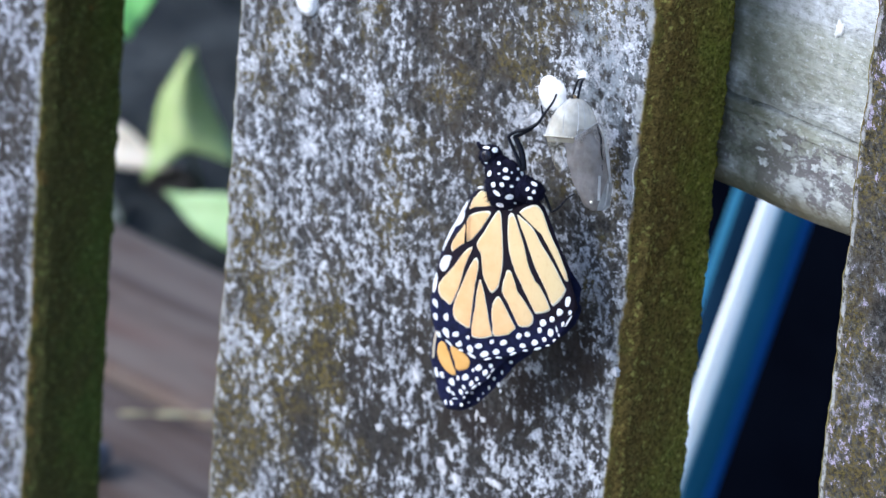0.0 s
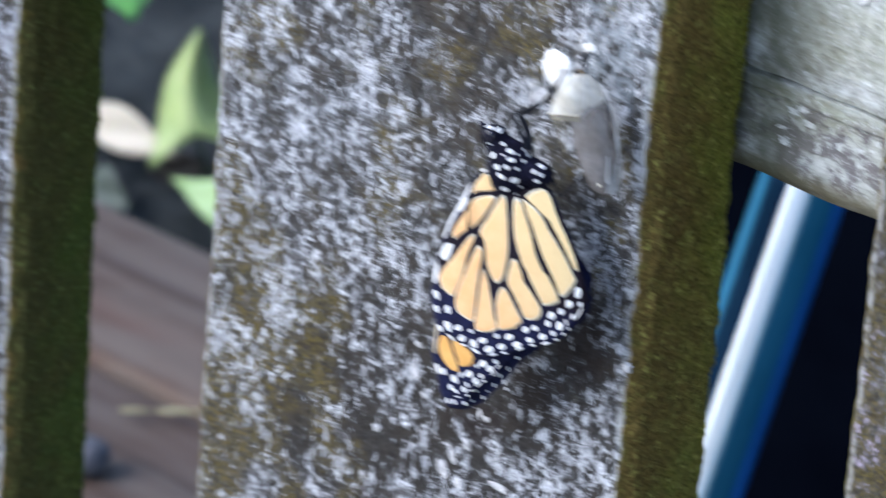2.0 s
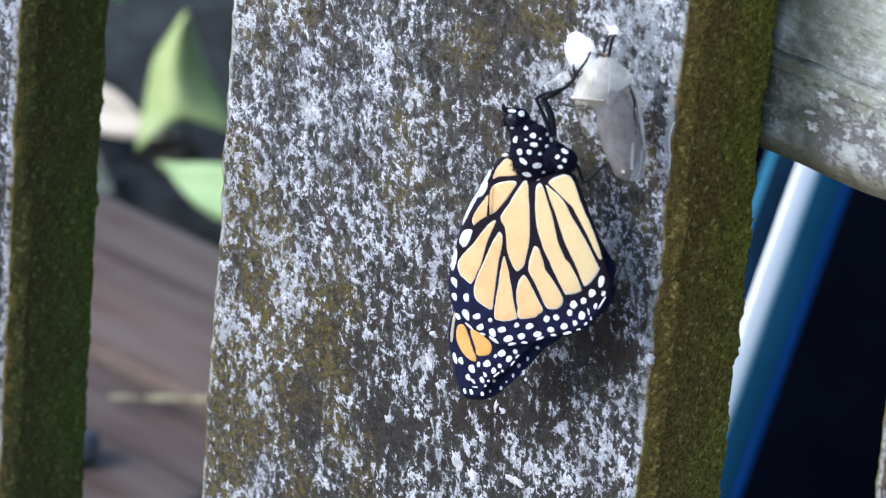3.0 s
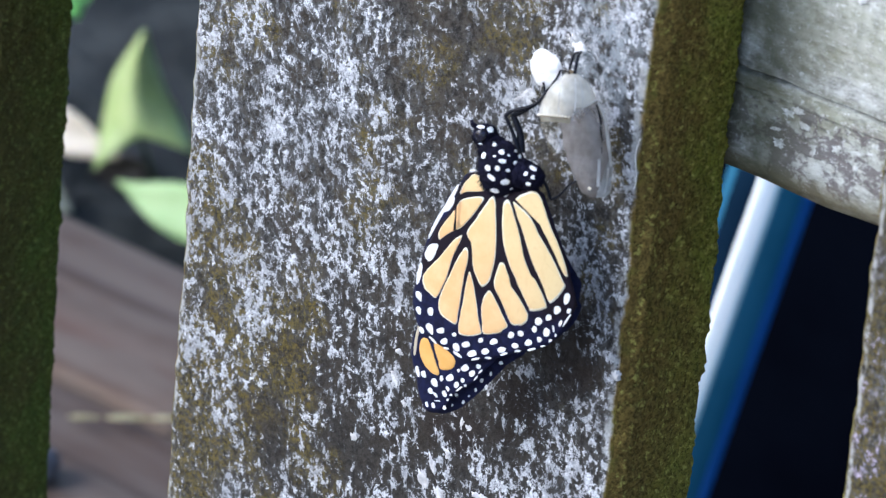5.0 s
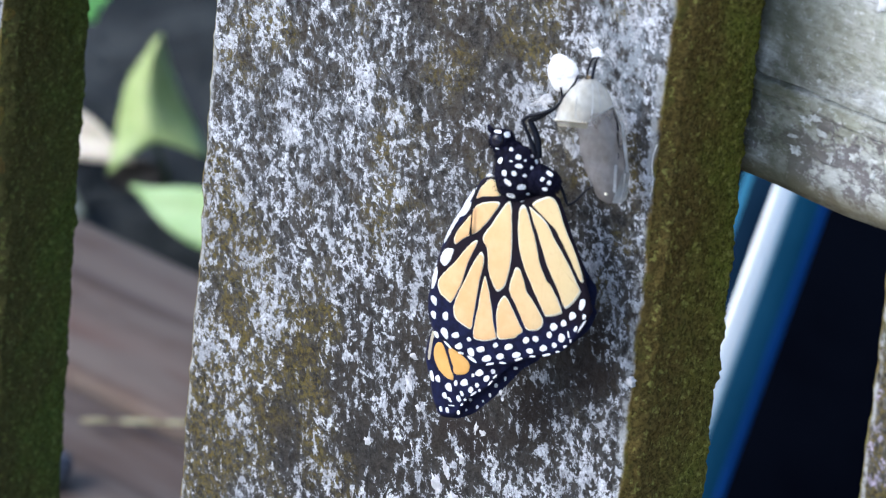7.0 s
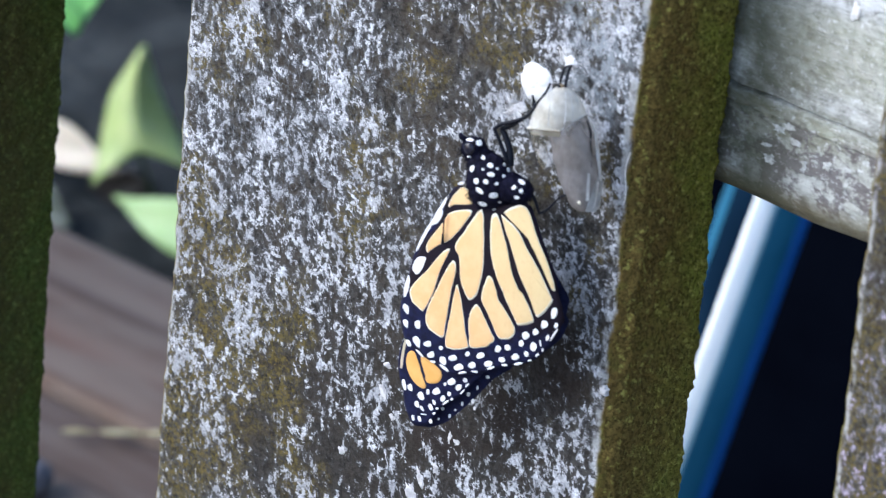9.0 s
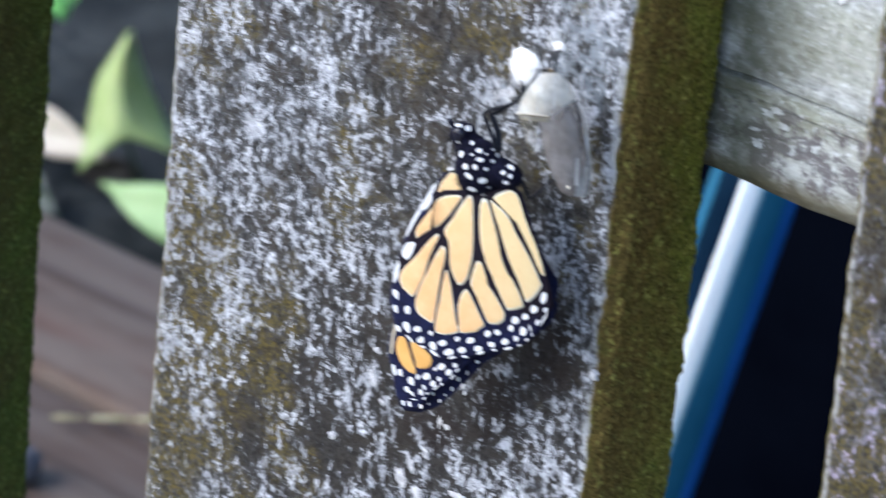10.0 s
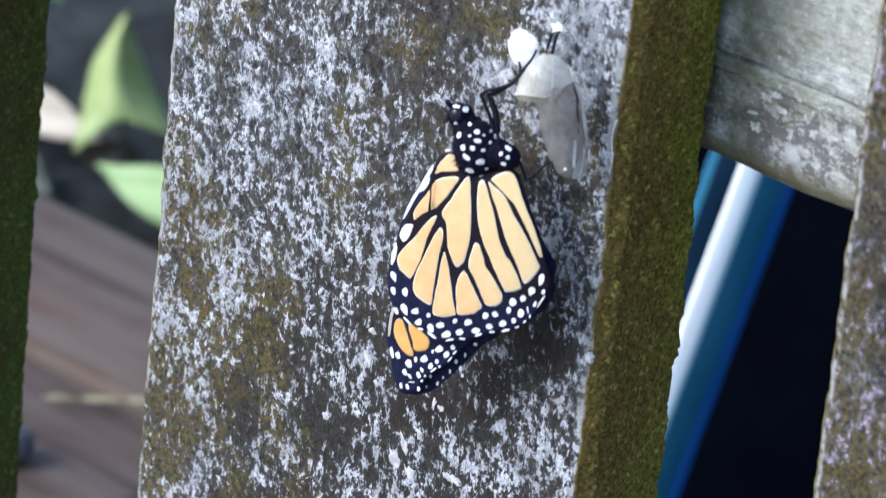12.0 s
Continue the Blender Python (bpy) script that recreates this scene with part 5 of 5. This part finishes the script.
FAR_SPOTS = [(2.4, -11.8, 0.57, 1.47, -0.5), (0.9, -14.0, 0.43, 1.82, -1.54), (-0.5, -15.5, 0.59, 1.31, -1.16), (-1.4, -17.4, 0.44, 1.56, -1.44), (-2.5, -18.8, 0.36, 1.32, -1.06), (-3.4, -20.1, 0.49, 1.36, -1.16), (-4.7, -19.4, 0.54, 1.39, -0.77), (0.3, -16.4, 0.56, 1.66, -1.49), (0.7, -17.4, 0.48, 1.34, -1.25), (-5.3, -21.3, 0.36, 1.36, -1.0)]
# dots on the rounded body: across and up from its middle, size, aspect, turn
HEAD_SPOTS = [(-0.34, 1.47, 0.62, 2.27, -0.09), (0.95, 1.33, 1.01, 0.83, 0.0), (-1.34, -1.3, 0.67, 0.67, 0.0), (0.16, -0.59, 0.34, 1.83, -0.26)]
THORAX_SPOTS = [(-0.94, 3.8, 0.56, 2.0, 0.35), (-2.01, 2.08, 1.01, 1.0, 0.0), (0.62, 3.29, 0.78, 1.21, 0.0), (-0.2, 2.62, 0.34, 1.33, 0.0), (1.6, 3.0, 0.34, 1.33, 0.0), (2.11, 3.4, 0.5, 1.44, -0.44), (2.77, 2.8, 0.73, 0.85, 0.0), (1.1, 2.23, 0.67, 1.58, 0.0), (2.58, 2.08, 0.56, 1.1, -0.52), (-0.84, 0.8, 0.95, 0.88, 0.0), (0.6, 1.14, 0.78, 1.14, 0.0), (2.04, 1.08, 0.5, 1.22, 0.0), (-0.08, -0.39, 0.78, 1.71, 0.44), (1.86, -0.67, 0.95, 1.29, -0.17), (3.4, -0.68, 0.62, 1.73, -0.26), (0.32, -2.41, 0.9, 1.38, 0.0), (1.74, -3.23, 0.67, 1.58, 0.17), (2.51, -1.76, 0.39, 1.29, 0.0)]
LOBE_SPOTS = [(0.54, 1.66, 0.73, 1.54, 0.44), (-0.12, 0.99, 0.62, 1.09, -0.7), (0.92, 0.71, 0.67, 1.0, 0.0), (0.48, -0.25, 0.62, 1.18, 0.0)]


def dot_on(parent, middle, radii, du, dv, size, aspect, turn):
    """A white dot laid on a rounded body, square to its surface."""
    m0 = wing_point(*middle)
    rx, ry, rz = radii
    f = math.sqrt(max(0.02, 1 - (du / rx) ** 2 - (dv / rz) ** 2))
    p = m0 + Vector((du, -ry * f * 1.05, dv)) / 1000
    n = Vector((du / rx ** 2, -f / ry, dv / rz ** 2)).normalized()
    q = Vector((0, -1, 0)).rotation_difference(n).to_matrix().to_4x4()
    m = Matrix.Translation(p + n * 0.00012) @ q @ Matrix.Rotation(turn, 4, "Y") @ Matrix.Diagonal((size * aspect, 1, size, 1))
    SPOT_COUNT[0] += 1
    return piece("white_spot", SPOT_MES[SPOT_COUNT[0] % 6], parent, "", m)


def hair(parent, middle, radii, count, length, seed):
    """Short black hairs standing off a rounded body."""
    rng = random.Random(seed)
    bm = bmesh.new()
    m0 = wing_point(*middle)
    for k in range(count):
        a, z = rng.uniform(0, math.tau), rng.uniform(-1, 1)
        s = math.sqrt(1 - z * z)
        d = Vector((s * math.cos(a), s * math.sin(a), z))
        p = m0 + Vector((d.x * radii[0], d.y * radii[1], d.z * radii[2])) / 1000 * 0.97
        n = Vector((d.x / radii[0], d.y / radii[1], d.z / radii[2])).normalized()
        tip = p + (n + Vector((rng.uniform(-0.5, 0.5), rng.uniform(-0.5, 0.5), rng.uniform(-0.9, 0.2)))) * length * rng.uniform(0.5, 1.2)
        x = n.orthogonal().normalized() * 0.00006
        y = n.cross(x)
        ring = [bm.verts.new(p + v) for v in (x, y - x * 0.5, -y - x * 0.5)]
        top = bm.verts.new(tip)
        for i in range(3):
            bm.faces.new((ring[i], ring[(i + 1) % 3], top))
    return part("hair", bm, FUR, parent, "short black hair")


def butterfly():
    b = thing("butterfly", B0, "orange and black butterfly with white-spotted margins, wings closed, on the picket", "butterfly")
    b.rotation_euler = (0, 0, radians(14))
    # far pair of wings, then the near pair
    ff = plate("forewing", FAR_FORE, BLACK, b, -2.6, 0.18, "black far forewing with small white dots")
    plate("hindwing", FAR_HIND, BLACK, b, -2.0, 0.18, "black far hindwing edge")
    nf = plate("forewing", FORE, BLACK, b, -0.9, 0.18, "black forewing tip with orange patches and white spots")
    nh = plate("hindwing", HIND, VEIN, b, 0.0, 0.20, "pale orange hindwing with black veins and white-dotted margin")
    for loop in LEADING_CELLS + OUTER_CELLS + MIDDLE_CELLS + LOWER_CELLS + BODY_CELLS:
        plate("wing_cell", loop, ORANGE, nh, 0.17, 0.07, "", 4, PALE, 0.04)
    for loop in FORE_CELLS[:2]:
        plate("wing_cell", loop, DEEP, nf, -0.76, 0.09, "", 4)
    plate("wing_cell", FORE_CELLS[2], CREAM, nf, -0.76, 0.09, "pale narrow leading cell", 4)
    for loop in HIND_STREAKS:
        plate("white_streak", loop, SPOT, nh, 0.19, 0.05, "", 4)
    plate("white_streak", COSTA, SPOT, nf, -0.76, 0.09, "white leading edge", 4)
    for row in HIND_SPOTS_1 + HIND_SPOTS_2 + HIND_SPOTS_3:
        spot(nh, row[0], row[1], 0.23, *row[2:])
    for row in FORE_SPOTS_1 + FORE_SPOTS_2:
        spot(nf, row[0], row[1], -0.68, *row[2:])
    for row in FAR_SPOTS:
        spot(ff, row[0], row[1], -2.39, *row[2:])
    # body
    HEAD, THORAX, LOBE = ((-3.1, 22.3, -0.6), (1.85, 1.7, 1.75)), ((0.1, 18.2, -0.8), (3.45, 2.6, 4.3)), ((4.9, 18.3, -0.6), (1.95, 1.7, 1.9))
    NECK, ROOT = ((-1.5, 20.6, -0.8), (2.3, 1.9, 2.2)), ((3.3, 18.4, -0.8), (2.2, 1.9, 2.2))
    body = []
    for name, (middle, radii), text in (("head", HEAD, "black head with white dots"), ("thorax", THORAX, "black hairy thorax with white dots"), ("leg_base", LOBE, "black spotted leg base"), ("neck", NECK, ""), ("wing_root", ROOT, "")):
        ob = part(name, blob_bm([r / 1000 for r in radii], wing_point(*middle), 0.00022, 1100, 40), FUR, b, text)
        hair(ob, middle, radii, int(90 * radii[0] * radii[2]), 0.00055, len(name))
        body.append(ob)
    head, thorax, lobe = body[:3]
    for ob, (middle, radii), rows in ((head, HEAD, HEAD_SPOTS), (thorax, THORAX, THORAX_SPOTS), (lobe, LOBE, LOBE_SPOTS)):
        for row in rows:
            dot_on(ob, middle, radii, *row)
    part("eye", blob_bm((0.00095, 0.0006, 0.0010), wing_point(-3.1, 22.8, 0.95), 0, 1, 20), EYE, head, "dark compound eye")
    abd = [wing_point(0.5, 18.3, -3.0), wing_point(5.0, 10.0, -4.4), wing_point(8.0, 2.0, -4.4), wing_point(9.2, -1.5, -4.2)]
    part("abdomen", tube_bm(curve_through(abd, 8, False), [0.0021] * 18 + [0.0018, 0.0016, 0.0014, 0.0012, 0.0010, 0.0007, 0.0003], 16), FUR, b, "slim black abdomen")
    part("palp", tube_bm([wing_point(*p) for p in ((-4.4, 23.4, 0.1), (-5.1, 23.7, 0.2), (-5.4, 24.2, 0.2))], [0.0005, 0.0004, 0.0002], 8), FUR, head, "short black palp")

    def limb(name, stops, radii, label):
        pts = curve_through([wing_point(*p) for p in stops], 5, False)
        n = len(pts)
        rs = [radii[0] + (radii[1] - radii[0]) * i / (n - 1) for i in range(n)]
        part(name, tube_bm(pts, rs, 10), LEG, b, label)

    limb("leg", [(3.0, 21.6, -0.3), (2.4, 24.3, -0.3), (0.9, 26.6, -0.2)], (0.00062, 0.00040), "thick black upper leg")
    limb("leg", [(2.8, 22.2, 0.3), (1.5, 24.5, 0.4), (0.1, 26.5, 0.5)], (0.00034, 0.00024), "slim black upper leg")
    limb("leg", [(0.1, 26.4, 0.5), (1.0, 27.4, 0.6), (3.2, 28.5, 0.6), (4.9, 29.8, 0.5), (5.8, 31.5, 0.4)], (0.00030, 0.00022), "bent black lower leg")
    limb("leg", [(0.9, 26.5, -0.1), (2.5, 27.5, 0.1), (3.9, 28.7, 0.1), (4.8, 29.6, 0.1)], (0.00032, 0.00020), "bent black lower leg")
    limb("foot", [(5.6, 31.2, 0.2), (6.2, 32.4, 0), (6.7, 33.4, -0.1), (7.0, 34.6, -0.2)], (0.00022, 0.00015), "thin black foot")
    limb("foot", [(5.4, 31.0, 0.2), (5.2, 31.8, 0.2), (4.9, 32.5, 0.2)], (0.00019, 0.00013), "")
    limb("leg", [(5.7, 18.8, -1.0), (6.9, 17.7, -1.0), (8.0, 15.6, -1.1)], (0.00032, 0.00020), "slim dark leg")
    limb("foot", [(8.0, 15.5, -1.1), (9.1, 16.4, -1.1), (10.0, 17.7, -1.1), (10.7, 18.6, -1.1), (11.6, 19.2, -1.1)], (0.00022, 0.00011), "thin black foot")
    limb("antenna", [(-4.3, 22.9, 0.8), (-5.3, 20.2, 0.9), (-5.7, 17.1, 0.8), (-5.7, 14.2, 0.7), (-5.8, 11.2, 0.7), (-5.6, 8.3, 0.7)], (0.00004, 0.00011), "thin black antenna")
    limb("antenna_club", [(-5.7, 9.2, 0.7), (-5.65, 8.4, 0.7), (-5.6, 7.7, 0.7)], (0.00014, 0.00024), "thick antenna tip")
    return b


MOTH = butterfly()


# ---- what moves ----
def sway(t, turn, du, dv):
    """The butterfly's pose: turned in the plane of its wings, shifted by millimetres across and up."""
    at = B0 + BU * (du / 1000) + Vector((0, 0, dv / 1000))
    return (t, Matrix.Translation(at) @ pose(0, 0, 0, 0, 0, 14) @ pose(0, 0, 0, 0, turn, 0))


def motions():
    # it sways by a degree or two as it settles
    walk(MOTH, [sway(0.0, -1.7, -0.3, -0.45), sway(1.5, -1.6, 0.0, -0.4), sway(2.7, -1.5, 0.3, -0.25), sway(4.5, 0.0, 0.1, 0.0),
                sway(6.7, 0.2, 0.1, 0.0), sway(9.5, 0.2, -0.1, -0.05), sway(12.0, -0.5, 0.2, -0.1)])


motions()
